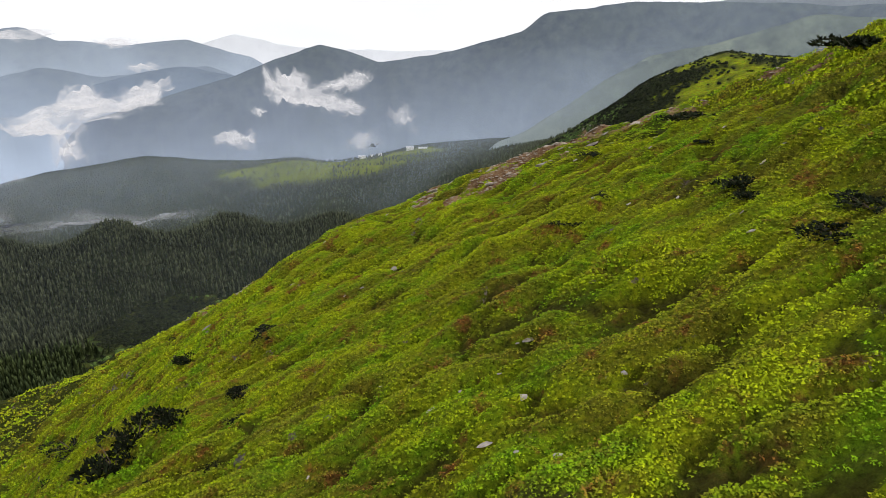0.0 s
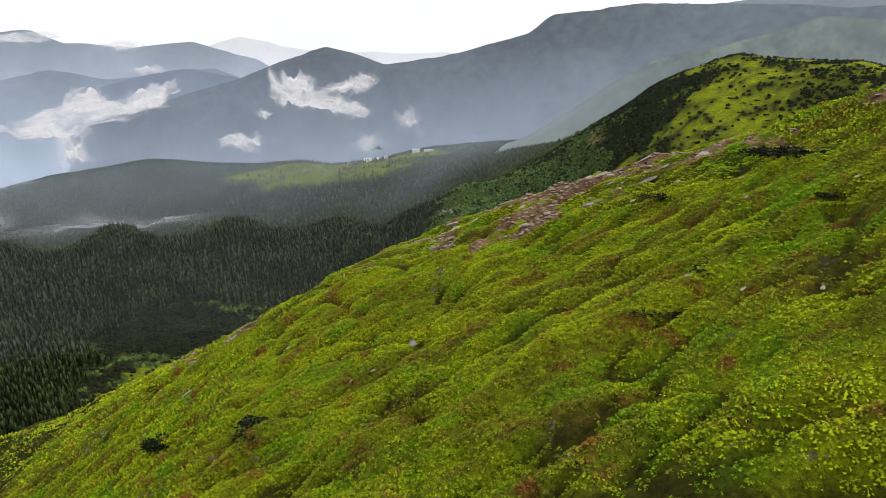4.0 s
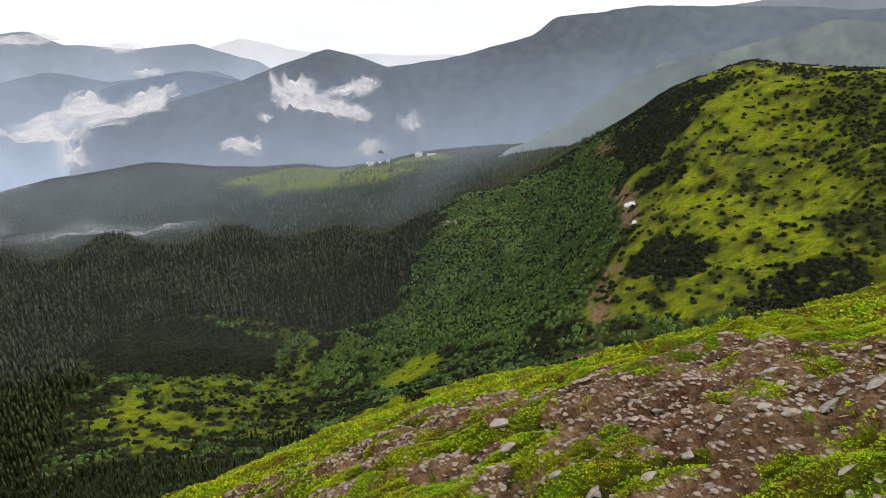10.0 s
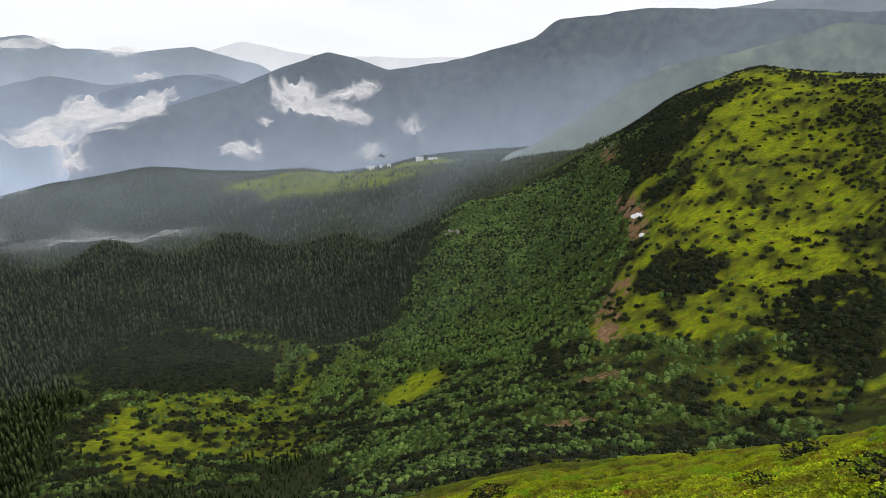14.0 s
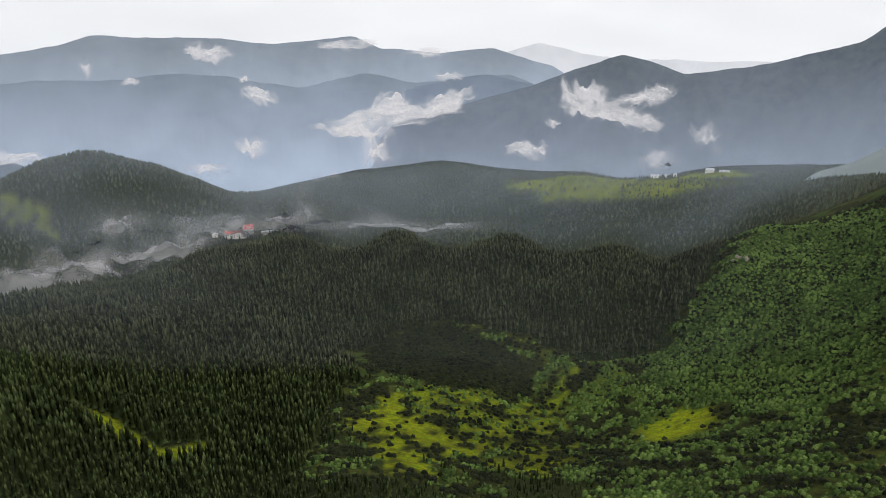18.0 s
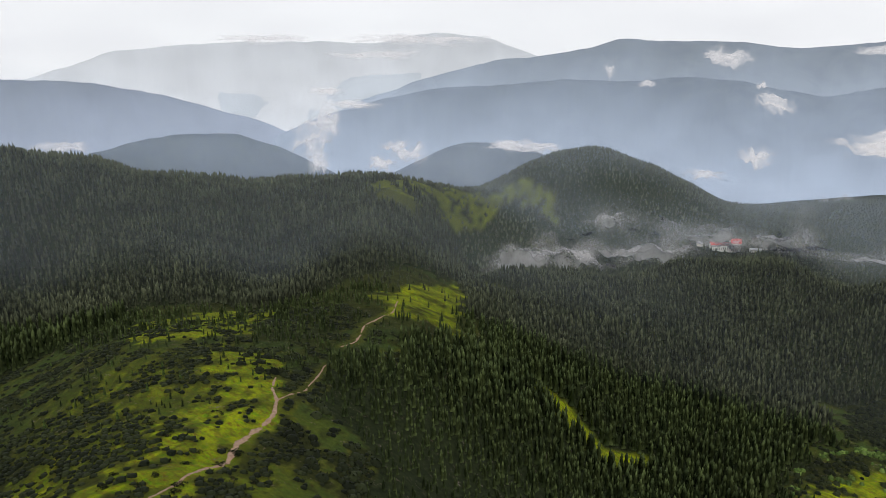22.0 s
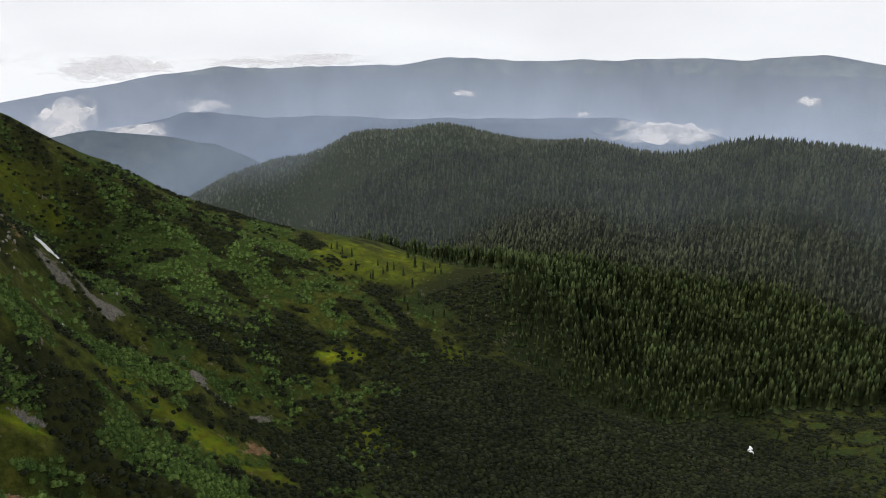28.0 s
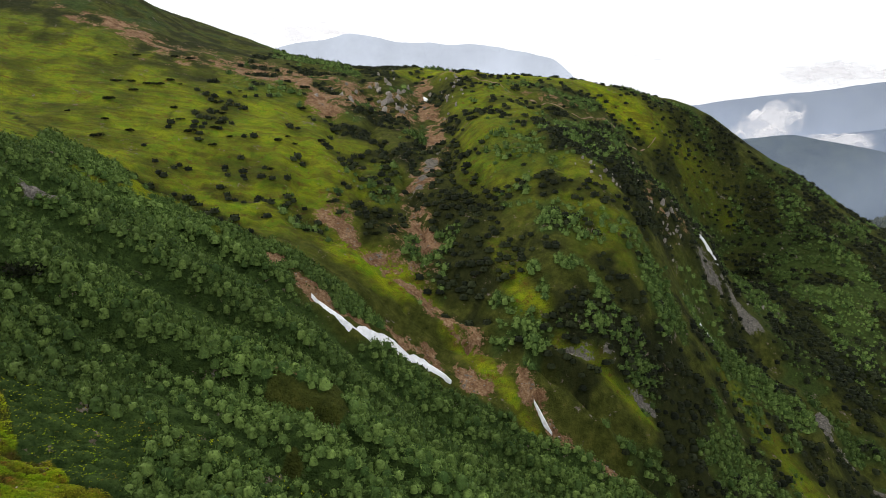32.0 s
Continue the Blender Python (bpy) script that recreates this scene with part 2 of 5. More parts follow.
class Nodes:
    """Small helper to write node materials in few lines."""

    def __init__(self, name):
        self.mat = bpy.data.materials.new(name)
        self.mat.use_nodes = True
        self.tree = self.mat.node_tree
        self.tree.nodes.clear()
        self.out = self.tree.nodes.new("ShaderNodeOutputMaterial")
        self.pos = self.tree.nodes.new("ShaderNodeNewGeometry").outputs["Position"]

    def node(self, kind, **inputs):
        n = self.tree.nodes.new(kind)
        for key, value in inputs.items():
            self.put(n, key.replace("_", " "), value)
        return n

    def put(self, n, key, value):
        socket = n.inputs[key]
        if hasattr(value, "links"):
            self.tree.links.new(value, socket)
        else:
            socket.default_value = value

    def noise(self, scale, detail=4.0, rough=0.55, vector=None):
        n = self.node("ShaderNodeTexNoise", Scale=scale, Detail=detail, Roughness=rough)
        self.put(n, "Vector", vector if vector is not None else self.pos)
        return n.outputs["Fac"]

    def ramp(self, fac, *stops):
        n = self.node("ShaderNodeValToRGB", Fac=fac)
        e = n.color_ramp.elements
        while len(e) < len(stops):
            e.new(0.5)
        for k, (p, c) in enumerate(stops):
            e[k].position = p
            e[k].color = c if not isinstance(c, (int, float)) else (c, c, c, 1)
        return n.outputs["Color"]

    def mix(self, fac, a, b, blend="MIX"):
        n = self.tree.nodes.new("ShaderNodeMix")
        n.data_type, n.blend_type = "RGBA", blend
        for k, value in ((0, fac), (6, a), (7, b)):
            if hasattr(value, "links"):
                self.tree.links.new(value, n.inputs[k])
            else:
                n.inputs[k].default_value = value
        return n.outputs[2]

    def math(self, op, a, b=0.0):
        n = self.tree.nodes.new("ShaderNodeMath")
        n.operation = op
        for k, value in ((0, a), (1, b)):
            if hasattr(value, "links"):
                self.tree.links.new(value, n.inputs[k])
            else:
                n.inputs[k].default_value = value
        return n.outputs[0]

    def attribute(self, name):
        n = self.tree.nodes.new("ShaderNodeAttribute")
        n.attribute_name = name
        return n.outputs["Fac"]

    def island(self):
        return self.tree.nodes.new("ShaderNodeNewGeometry").outputs["Random Per Island"]

    def object_random(self):
        return self.tree.nodes.new("ShaderNodeObjectInfo").outputs["Random"]

    def bump(self, heightfield, strength=0.5, distance=0.1):
        return self.node("ShaderNodeBump", Height=heightfield, Strength=strength, Distance=distance).outputs["Normal"]

    def surface(self, color, rough=0.9, normal=None, metal=0.0, spec=0.25):
        n = self.node("ShaderNodeBsdfPrincipled", Base_Color=color, Roughness=rough, Metallic=metal)
        n.inputs["Specular IOR Level"].default_value = spec
        if normal is not None:
            self.tree.links.new(normal, n.inputs["Normal"])
        self.tree.links.new(n.outputs[0], self.out.inputs["Surface"])
        return self.mat


def turf(n):
    """The colour of the alpine turf: lush, yellowish, rusty and heathery patches."""
    # streaks that run up the slope
    lie = n.tree.nodes.new("ShaderNodeMapping")
    lie.vector_type = "TEXTURE"
    n.put(lie, "Vector", n.pos)
    lie.inputs["Rotation"].default_value = (0, 0, radians(12))
    lie.inputs["Scale"].default_value = (3.0, 1.0, 1.6)
    lie = lie.outputs[0]
    shifted = n.node("ShaderNodeMapping", Vector=n.pos, Location=(31.0, 17.0, 3.0)).outputs[0]
    yellow = n.ramp(n.noise(2.2, 6, 0.7), (0.25, (0.215, 0.262, 0.004, 1)), (0.5, (0.315, 0.378, 0.006, 1)), (0.75, (0.40, 0.445, 0.010, 1)))
    green = n.ramp(n.noise(2.2, 6, 0.7), (0.25, (0.100, 0.195, 0.004, 1)), (0.5, (0.165, 0.310, 0.006, 1)), (0.75, (0.25, 0.405, 0.010, 1)))
    c = n.mix(n.ramp(n.noise(0.23, 6, 0.68, shifted), (0.45, 0.0), (0.62, 1.0)), yellow, green)
    c = n.mix(1.0, c, n.ramp(n.noise(0.014, 6, 0.65), (0.34, (0.72, 0.74, 0.8, 1)), (0.5, (0.97, 0.97, 1.0, 1)), (0.66, (1.12, 1.08, 1.0, 1))), "MULTIPLY")
    olive = n.ramp(n.noise(2.6, 5, 0.65), (0.3, (0.085, 0.085, 0.008, 1)), (0.7, (0.215, 0.185, 0.018, 1)))
    c = n.mix(n.ramp(n.noise(0.36, 7, 0.70, lie), (0.46, 0.0), (0.60, 0.85)), c, olive)
    rusty = n.ramp(n.noise(3.0, 5, 0.65), (0.3, (0.12, 0.035, 0.012, 1)), (0.7, (0.27, 0.11, 0.03, 1)))
    return n.mix(n.ramp(n.noise(0.50, 8, 0.72, shifted), (0.545, 0.0), (0.65, 0.9)), c, rusty)


def ground_material():
    n = Nodes("mountain_ground")
    # alder ground is darkened to stand in for shade beneath the bushes
    alder = n.ramp(n.noise(0.6, 6, 0.7), (0.3, (0.016, 0.032, 0.009, 1)), (0.7, (0.062, 0.100, 0.023, 1)))
    pine = n.ramp(n.noise(0.6, 6, 0.7), (0.3, (0.008, 0.010, 0.005, 1)), (0.7, (0.030, 0.035, 0.012, 1)))
    earth = n.ramp(n.noise(1.5, 8, 0.72), (0.3, (0.11, 0.062, 0.034, 1)), (0.5, (0.26, 0.168, 0.098, 1)), (0.7, (0.45, 0.35, 0.235, 1)))
    earth = n.mix(1.0, earth, n.ramp(n.noise(0.28, 5, 0.7), (0.35, (0.50, 0.40, 0.34, 1)), (0.62, (1.15, 1.06, 0.98, 1))), "MULTIPLY")
    rock = n.ramp(n.noise(1.3, 8, 0.8), (0.36, (0.035, 0.032, 0.026, 1)), (0.64, (0.27, 0.245, 0.21, 1)))
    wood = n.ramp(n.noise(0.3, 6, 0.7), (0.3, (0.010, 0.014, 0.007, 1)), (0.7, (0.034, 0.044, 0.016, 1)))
    heath = n.ramp(n.noise(0.35, 8, 0.75), (0.3, (0.020, 0.026, 0.006, 1)), (0.5, (0.055, 0.064, 0.012, 1)), (0.72, (0.120, 0.118, 0.024, 1)))
    sward = n.mix(1.0, turf(n), n.ramp(n.noise(4.5, 6, 0.78), (0.36, (0.26, 0.32, 0.3, 1)), (0.47, (0.92, 0.94, 1.0, 1)), (0.64, (1.5, 1.4, 1.1, 1))), "MULTIPLY")
    litter_shade = n.ramp(n.noise(3.0, 6, 0.7), (0.3, (0.022, 0.017, 0.006, 1)), (0.55, (0.055, 0.050, 0.010, 1)), (0.75, (0.11, 0.085, 0.018, 1)))
    sward = n.mix(n.attribute("litter_shade"), sward, litter_shade)
    c = n.mix(n.attribute("lush"), heath, sward)
    c = n.mix(n.attribute("alder"), c, alder)
    c = n.mix(n.attribute("pine"), c, pine)
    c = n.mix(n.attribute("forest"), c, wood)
    ragged = n.math("SUBTRACT", n.math("ADD", n.noise(0.9, 7, 0.72), n.noise(0.17, 5, 0.65)), 1.0)
    c = n.mix(n.ramp(n.math("ADD", n.attribute("earth"), n.math("MULTIPLY", ragged, 2.1)), (0.40, 0.0), (0.52, 1.0)), c, earth)
    c = n.mix(n.ramp(n.math("ADD", n.attribute("rock"), n.math("MULTIPLY", ragged, 2.1)), (0.40, 0.0), (0.55, 1.0)), c, rock)
    cells = n.node("ShaderNodeTexVoronoi", Scale=2.6, Vector=n.mix(0.12, n.pos, n.node("ShaderNodeTexNoise", Vector=n.pos, Scale=2.0).outputs["Color"], "ADD"))
    cushions = n.math("SUBTRACT", 0.6, n.math("MINIMUM", cells.outputs["Distance"], 0.6))
    relief = n.math("ADD", n.math("ADD", n.noise(1.7, 6, 0.7), n.math("MULTIPLY", n.noise(9.0, 4, 0.7), 0.35)), n.math("MULTIPLY", cushions, 0.9))
    return n.surface(c, 0.95, n.bump(relief, 1.0, 0.6), spec=0.04)


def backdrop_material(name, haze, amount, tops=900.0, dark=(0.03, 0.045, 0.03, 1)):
    """Distant slopes: dark woods, with the haze of kilometres of air painted on as glow."""
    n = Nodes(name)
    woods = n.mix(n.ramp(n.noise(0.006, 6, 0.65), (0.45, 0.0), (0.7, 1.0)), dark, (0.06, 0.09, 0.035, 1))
    # fine pale and dark mottling stands in for sunlit patches
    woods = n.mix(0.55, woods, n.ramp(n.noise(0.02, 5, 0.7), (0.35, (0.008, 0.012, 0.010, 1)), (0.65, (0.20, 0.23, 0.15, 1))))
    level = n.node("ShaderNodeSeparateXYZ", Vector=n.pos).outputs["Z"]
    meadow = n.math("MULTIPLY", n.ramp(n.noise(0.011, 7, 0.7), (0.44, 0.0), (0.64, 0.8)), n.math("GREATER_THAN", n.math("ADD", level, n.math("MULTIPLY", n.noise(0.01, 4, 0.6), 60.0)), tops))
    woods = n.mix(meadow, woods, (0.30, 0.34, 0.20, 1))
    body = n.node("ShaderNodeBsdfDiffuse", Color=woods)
    # the painted haze glows brighter towards the foot of the range
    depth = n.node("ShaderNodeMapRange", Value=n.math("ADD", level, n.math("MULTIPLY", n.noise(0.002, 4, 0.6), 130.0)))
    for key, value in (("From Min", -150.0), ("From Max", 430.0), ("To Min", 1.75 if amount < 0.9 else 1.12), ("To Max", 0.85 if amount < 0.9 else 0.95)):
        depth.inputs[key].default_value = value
    # upright streaks in the glow imitate light and shade on the spurs
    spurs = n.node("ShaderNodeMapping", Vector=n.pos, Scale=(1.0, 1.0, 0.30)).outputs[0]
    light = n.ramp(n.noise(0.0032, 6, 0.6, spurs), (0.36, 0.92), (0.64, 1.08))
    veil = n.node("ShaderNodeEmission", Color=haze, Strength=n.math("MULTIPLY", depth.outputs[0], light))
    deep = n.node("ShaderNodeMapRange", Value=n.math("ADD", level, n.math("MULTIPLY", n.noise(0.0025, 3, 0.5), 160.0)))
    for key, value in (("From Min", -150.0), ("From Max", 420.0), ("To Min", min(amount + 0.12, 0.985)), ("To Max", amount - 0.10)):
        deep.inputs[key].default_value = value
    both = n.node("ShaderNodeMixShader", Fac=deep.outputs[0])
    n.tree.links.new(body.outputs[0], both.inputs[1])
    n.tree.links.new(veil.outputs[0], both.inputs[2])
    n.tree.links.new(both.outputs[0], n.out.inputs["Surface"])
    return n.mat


def foliage_material(name, low, high, by="island", rough=0.75):
    n = Nodes(name)
    pick = n.island() if by == "island" else n.object_random()
    mottle = n.ramp(n.noise(0.02, 4, 0.6), (0.35, 0.65), (0.65, 1.25))
    c = n.mix(pick, low, high)
    c = n.mix(1.0, c, n.ramp(n.noise(2.5, 3, 0.6), (0.3, 0.6), (0.7, 1.3)), "MULTIPLY")
    c = n.mix(1.0, c, mottle, "MULTIPLY")
    return n.surface(c, rough, spec=0.08)


def turf_material():
    n = Nodes("bilberry_turf")
    c = n.mix(1.0, turf(n), n.ramp(n.island(), (0.0, (0.66, 0.72, 0.9, 1)), (0.6, (1.2, 1.22, 1.1, 1)), (1.0, (1.72, 1.66, 1.2, 1))), "MULTIPLY")
    return n.surface(c, 0.8, spec=0.06)


def stone_material(name, dark, light, scale=3.0):
    n = Nodes(name)
    c = n.ramp(n.noise(scale, 8, 0.7), (0.28, dark), (0.7, light))
    c = n.mix(1.0, c, n.ramp(n.object_random(), (0.0, (0.75, 0.72, 0.70, 1)), (1.0, (1.2, 1.16, 1.12, 1))), "MULTIPLY")
    lichen = n.ramp(n.noise(scale * 2.4, 6, 0.75), (0.60, 0.0), (0.70, 0.55))
    c = n.mix(lichen, c, (0.17, 0.18, 0.10, 1))
    return n.surface(c, 0.85, n.bump(n.noise(scale * 6, 6, 0.7), 0.5, 0.05), spec=0.2)


def snow_material():
    n = Nodes("old_snow")
    c = n.ramp(n.noise(0.8, 6, 0.7), (0.3, (0.60, 0.60, 0.60, 1)), (0.65, (0.86, 0.87, 0.88, 1)))
    return n.surface(c, 0.6, n.bump(n.noise(1.4, 5, 0.6), 0.4, 0.2), spec=0.3)


def plain_material(name, a, b, scale=1.0, rough=0.8):
    n = Nodes(name)
    c = n.ramp(n.noise(scale, 5, 0.6), (0.3, a), (0.7, b))
    return n.surface(c, rough, n.bump(n.noise(scale * 5, 4, 0.6), 0.3, 0.05), spec=0.25)


def haze_material():
    """For added sheets that stand in for airborne haze: mostly clear, scattering a little of the daylight."""
    n = Nodes("haze")
    front = n.node("ShaderNodeBsdfDiffuse", Color=(0.72, 0.83, 1.0, 1))
    back = n.node("ShaderNodeBsdfTranslucent", Color=(0.72, 0.83, 1.0, 1))
    both = n.node("ShaderNodeMixShader", Fac=0.5)
    n.tree.links.new(front.outputs[0], both.inputs[1])
    n.tree.links.new(back.outputs[0], both.inputs[2])
    clear = n.node("ShaderNodeBsdfTransparent")
    patchy = n.ramp(n.noise(0.004, 4, 0.6), (0.3, 0.75), (0.7, 1.25))
    out = n.node("ShaderNodeMixShader", Fac=n.math("MULTIPLY", n.attribute("veil"), patchy))
    n.tree.links.new(clear.outputs[0], out.inputs[1])
    n.tree.links.new(both.outputs[0], out.inputs[2])
    n.tree.links.new(out.outputs[0], n.out.inputs["Surface"])
    return n.mat


def cloud_material(name, glow, scale):
    """Wisps of cloud: ragged, soft at the rim; far ones get their daylight white from an added glow."""
    n = Nodes(name)
    front = n.node("ShaderNodeBsdfDiffuse", Color=(0.72, 0.71, 0.71, 1))
    back = n.node("ShaderNodeBsdfTranslucent", Color=(0.72, 0.71, 0.71, 1))
    both = n.node("ShaderNodeMixShader", Fac=0.5)
    n.tree.links.new(front.outputs[0], both.inputs[1])
    n.tree.links.new(back.outputs[0], both.inputs[2])
    body = both
    if glow:
        light = n.node("ShaderNodeEmission", Color=(0.93, 0.92, 0.91, 1), Strength=glow)
        body = n.node("ShaderNodeMixShader", Fac=0.75)
        n.tree.links.new(both.outputs[0], body.inputs[1])
        n.tree.links.new(light.outputs[0], body.inputs[2])
    clear = n.node("ShaderNodeBsdfTransparent")
    flatter = n.node("ShaderNodeMapping", Vector=n.pos, Scale=(1.0, 1.0, 1.9)).outputs[0]
    wisp = n.ramp(n.noise(scale, 7, 0.62, flatter), (0.34 if glow else 0.22, 0.0), (0.74 if glow else 0.86, 1.0))
    # the rim is eaten away by the wisps
    ragged = n.math("ADD", n.math("MULTIPLY", n.math("SUBTRACT", n.noise(scale * 0.8, 9, 0.62, flatter), 0.5), 2.6 if glow else 1.7), n.math("MULTIPLY", n.attribute("veil"), 0.85))
    eaten = n.ramp(ragged, (0.02, 0.0), (0.45, 0.42), (1.0, 1.0))
    thick = n.math("MULTIPLY", n.math("MINIMUM", n.math("MULTIPLY", n.attribute("veil"), 1.6), 1.0), n.math("ADD", n.math("MULTIPLY", eaten, 0.9), n.math("MULTIPLY", wisp, 0.15)))
    out = n.node("ShaderNodeMixShader", Fac=n.math("MINIMUM", n.math("MULTIPLY", thick, 0.88 if glow else 0.46), 0.88 if glow else 0.46))
    n.tree.links.new(clear.outputs[0], out.inputs[1])
    n.tree.links.new(body.outputs[0], out.inputs[2])
    n.tree.links.new(out.outputs[0], n.out.inputs["Surface"])
    return n.mat


GROUND = ground_material()
TURF = turf_material()
HAZE_AIR = haze_material()
FAR_CLOUD = cloud_material("far_cloud", 0.84, 0.010)
NEAR_MIST = cloud_material("valley_mist", 0.0, 0.013)
STONE = stone_material("grey_stone", (0.17, 0.145, 0.12, 1), (0.50, 0.45, 0.385, 1))
SCREE_STONE = stone_material("scree_stone", (0.10, 0.09, 0.078, 1), (0.36, 0.33, 0.29, 1), 1.2)
SNOW = snow_material()
BARK = plain_material("spruce_bark", (0.05, 0.035, 0.025, 1), (0.13, 0.10, 0.07, 1), 6.0)
STEM = plain_material("dwarf_pine_stems", (0.05, 0.035, 0.022, 1), (0.14, 0.10, 0.065, 1), 8.0)
PATH_EARTH = plain_material("trodden_earth", (0.17, 0.10, 0.062, 1), (0.35, 0.235, 0.16, 1), 0.7)
RED_ROOF = plain_material("red_metal_roof", (0.42, 0.04, 0.035, 1), (0.60, 0.08, 0.06, 1), 0.3, 0.5)
GREY_ROOF = plain_material("grey_metal_roof", (0.35, 0.36, 0.37, 1), (0.60, 0.61, 0.62, 1), 0.3, 0.5)
WHITE_WALL = plain_material("whitewashed_wall", (0.62, 0.60, 0.56, 1), (0.80, 0.78, 0.74, 1), 0.3)
WINDOW_GLASS = plain_material("dark_window_glass", (0.02, 0.025, 0.03, 1), (0.06, 0.07, 0.08, 1), 0.5, 0.15)
SPRUCE = foliage_material("spruce_needles", (0.033, 0.040, 0.021, 1), (0.070, 0.079, 0.042, 1))
NEAR_SPRUCE = foliage_material("close_spruce_needles", (0.025, 0.037, 0.013, 1), (0.068, 0.090, 0.030, 1))
YOUNG_SPRUCE = foliage_material("young_spruce_needles", (0.022, 0.040, 0.010, 1), (0.065, 0.100, 0.022, 1))
ALDER = foliage_material("green_alder_leaves", (0.034, 0.066, 0.015, 1), (0.130, 0.192, 0.044, 1))
DWARF_PINE = foliage_material("dwarf_pine_needles", (0.006, 0.009, 0.004, 1), (0.026, 0.033, 0.012, 1))


# ---- mesh helpers ----
def mesh_from_arrays(name, verts, faces, material):
    """A mesh from arrays of corners and of triangles or quads."""
    me = bpy.data.meshes.new(name)
    verts, faces = np.asarray(verts, np.float32), np.asarray(faces, np.int32)
    n, k = faces.shape
    me.vertices.add(len(verts))
    me.vertices.foreach_set("co", verts.ravel())
    me.loops.add(n * k)
    me.loops.foreach_set("vertex_index", faces.ravel())
    me.polygons.add(n)
    me.polygons.foreach_set("loop_start", np.arange(0, n * k, k, dtype=np.int32))
    me.update(calc_edges=True)
    me.materials.append(material)
    return me


def shade_smooth(me):
    me.polygons.foreach_set("use_smooth", np.ones(len(me.polygons), bool))
    return me


def spread(unit, faces, places, sizes, turns, squash=None):
    """Many copies of one small shape as a single array of corners and faces. unit: (v, 3)."""
    n, v = len(places), len(unit)
    c, s = np.cos(turns)[:, None], np.sin(turns)[:, None]
    x, y, z = unit[None, :, 0], unit[None, :, 1], unit[None, :, 2]
    tall = sizes if squash is None else sizes * squash
    co = np.stack([(x * c - y * s) * sizes[:, None], (x * s + y * c) * sizes[:, None], z * tall[:, None]], -1)
    co = co + places[:, None, :]
    f = np.asarray(faces)[None] + (np.arange(n) * v)[:, None, None]
    return co.reshape(-1, 3), f.reshape(-1, np.asarray(faces).shape[1])


def ellipse(x, y, cx, cy, rx, ry, turn=0.0, edge=0.35):
    """1 inside an ellipse, 0 outside, with a soft and ragged edge."""
    c, s = math.cos(radians(turn)), math.sin(radians(turn))
    out = np.zeros(np.shape(x))
    reach = 1.7 * max(rx, ry)
    near = (np.abs(x - cx) < reach) & (np.abs(y - cy) < reach)
    if near.any():
        x, y = x[near], y[near]
        u, v = ((x - cx) * c + (y - cy) * s) / rx, (-(x - cx) * s + (y - cy) * c) / ry
        d = np.sqrt(u * u + v * v) + 0.22 * grain(x, y, 0.45 * min(rx, ry), cx * 0.01, 3)
        out[near] = np.clip((1 - d) / edge + 0.5, 0, 1)
    return out


def along(x, y, line, width):
    """1 on a line of (x, y) points, falling to 0 at its width."""
    out = np.zeros(np.shape(x))
    lx, ly = [p[0] for p in line], [p[1] for p in line]
    reach = 1.6 * width
    near = (x > min(lx) - reach) & (x < max(lx) + reach) & (y > min(ly) - reach) & (y < max(ly) + reach)
    if near.any():
        x, y = x[near], y[near]
        best = np.full(len(x), 1e9)
        for (ax, ay), (bx, by) in zip(line[:-1], line[1:]):
            l2 = (bx - ax) ** 2 + (by - ay) ** 2
            k = np.clip(((x - ax) * (bx - ax) + (y - ay) * (by - ay)) / l2, 0, 1)
            best = np.minimum(best, np.hypot(x - ax - k * (bx - ax), y - ay - k * (by - ay)))
        out[near] = np.clip(1.5 - best / width, 0, 1)
    return out


WALL_RIB = [(-57, -256), (-69, -180), (-82, -152), (-98, -130), (-107, -113), (-116, -104)]
WALL_GULLY = [(-133, -262), (-140, -235), (-133, -190), (-127, -155), (-132, -140), (-150, -140), (-168, -138), (-182, -126)]


def soft_line(x, y, line, width):
    """A smooth swell along a line, gone at one and a half widths from it."""
    k = along(x, y, line, width) / 1.5
    return k * k * (3 - 2 * k)


# ---- ground cover: where woods, shrubs, bare earth and rock lie ----
def inside(x, y, outline, ragged=0.0, size=30.0):
    """True within an outline of (x, y) points, whose edge is frayed by so many metres."""
    if ragged:
        x, y = x + ragged * grain(x, y, size, 31.0, 2), y + ragged * grain(x, y, size, 32.0, 2)
    odd = np.zeros(np.shape(x), bool)
    for (ax, ay), (bx, by) in zip(outline, outline[1:] + outline[:1]):
        if ay != by:
            odd ^= ((ay > y) != (by > y)) & (x < (bx - ax) * (y - ay) / (by - ay) + ax)
    return odd


OPEN_MASSIF = [(-658, 150), (-735, 170), (-735, 230), (-690, 300), (-740, 420), (-790, 560), (-640, 480), (-530, 415), (-470, 330), (-420, 262), (-392, 225), (-340, 215), (-294, 212), (-240, 190), (-160, 215), (-110, 300), (-90, 400), (-150, 430),
               (-235, 430), (-320, 560), (-345, 690), (-440, 780), (-410, 880), (-320, 905), (-226, 895), (-136, 868), (-86, 910), (-45, 1000), (-36, 1130),
               (0, 1340), (300, 1420), (900, 1500), (1200, -900), (-150, -900), (-420, -420), (-470, -260), (-440, -170), (-370, -122), (-345, -74), (-386, -36), (-449, -8), (-525, 46), (-597, 84)]
BOG = [(-430, 837), (-392, 910), (-276, 877), (-219, 842), (-189, 797), (-222, 758), (-268, 722), (-339, 717)]
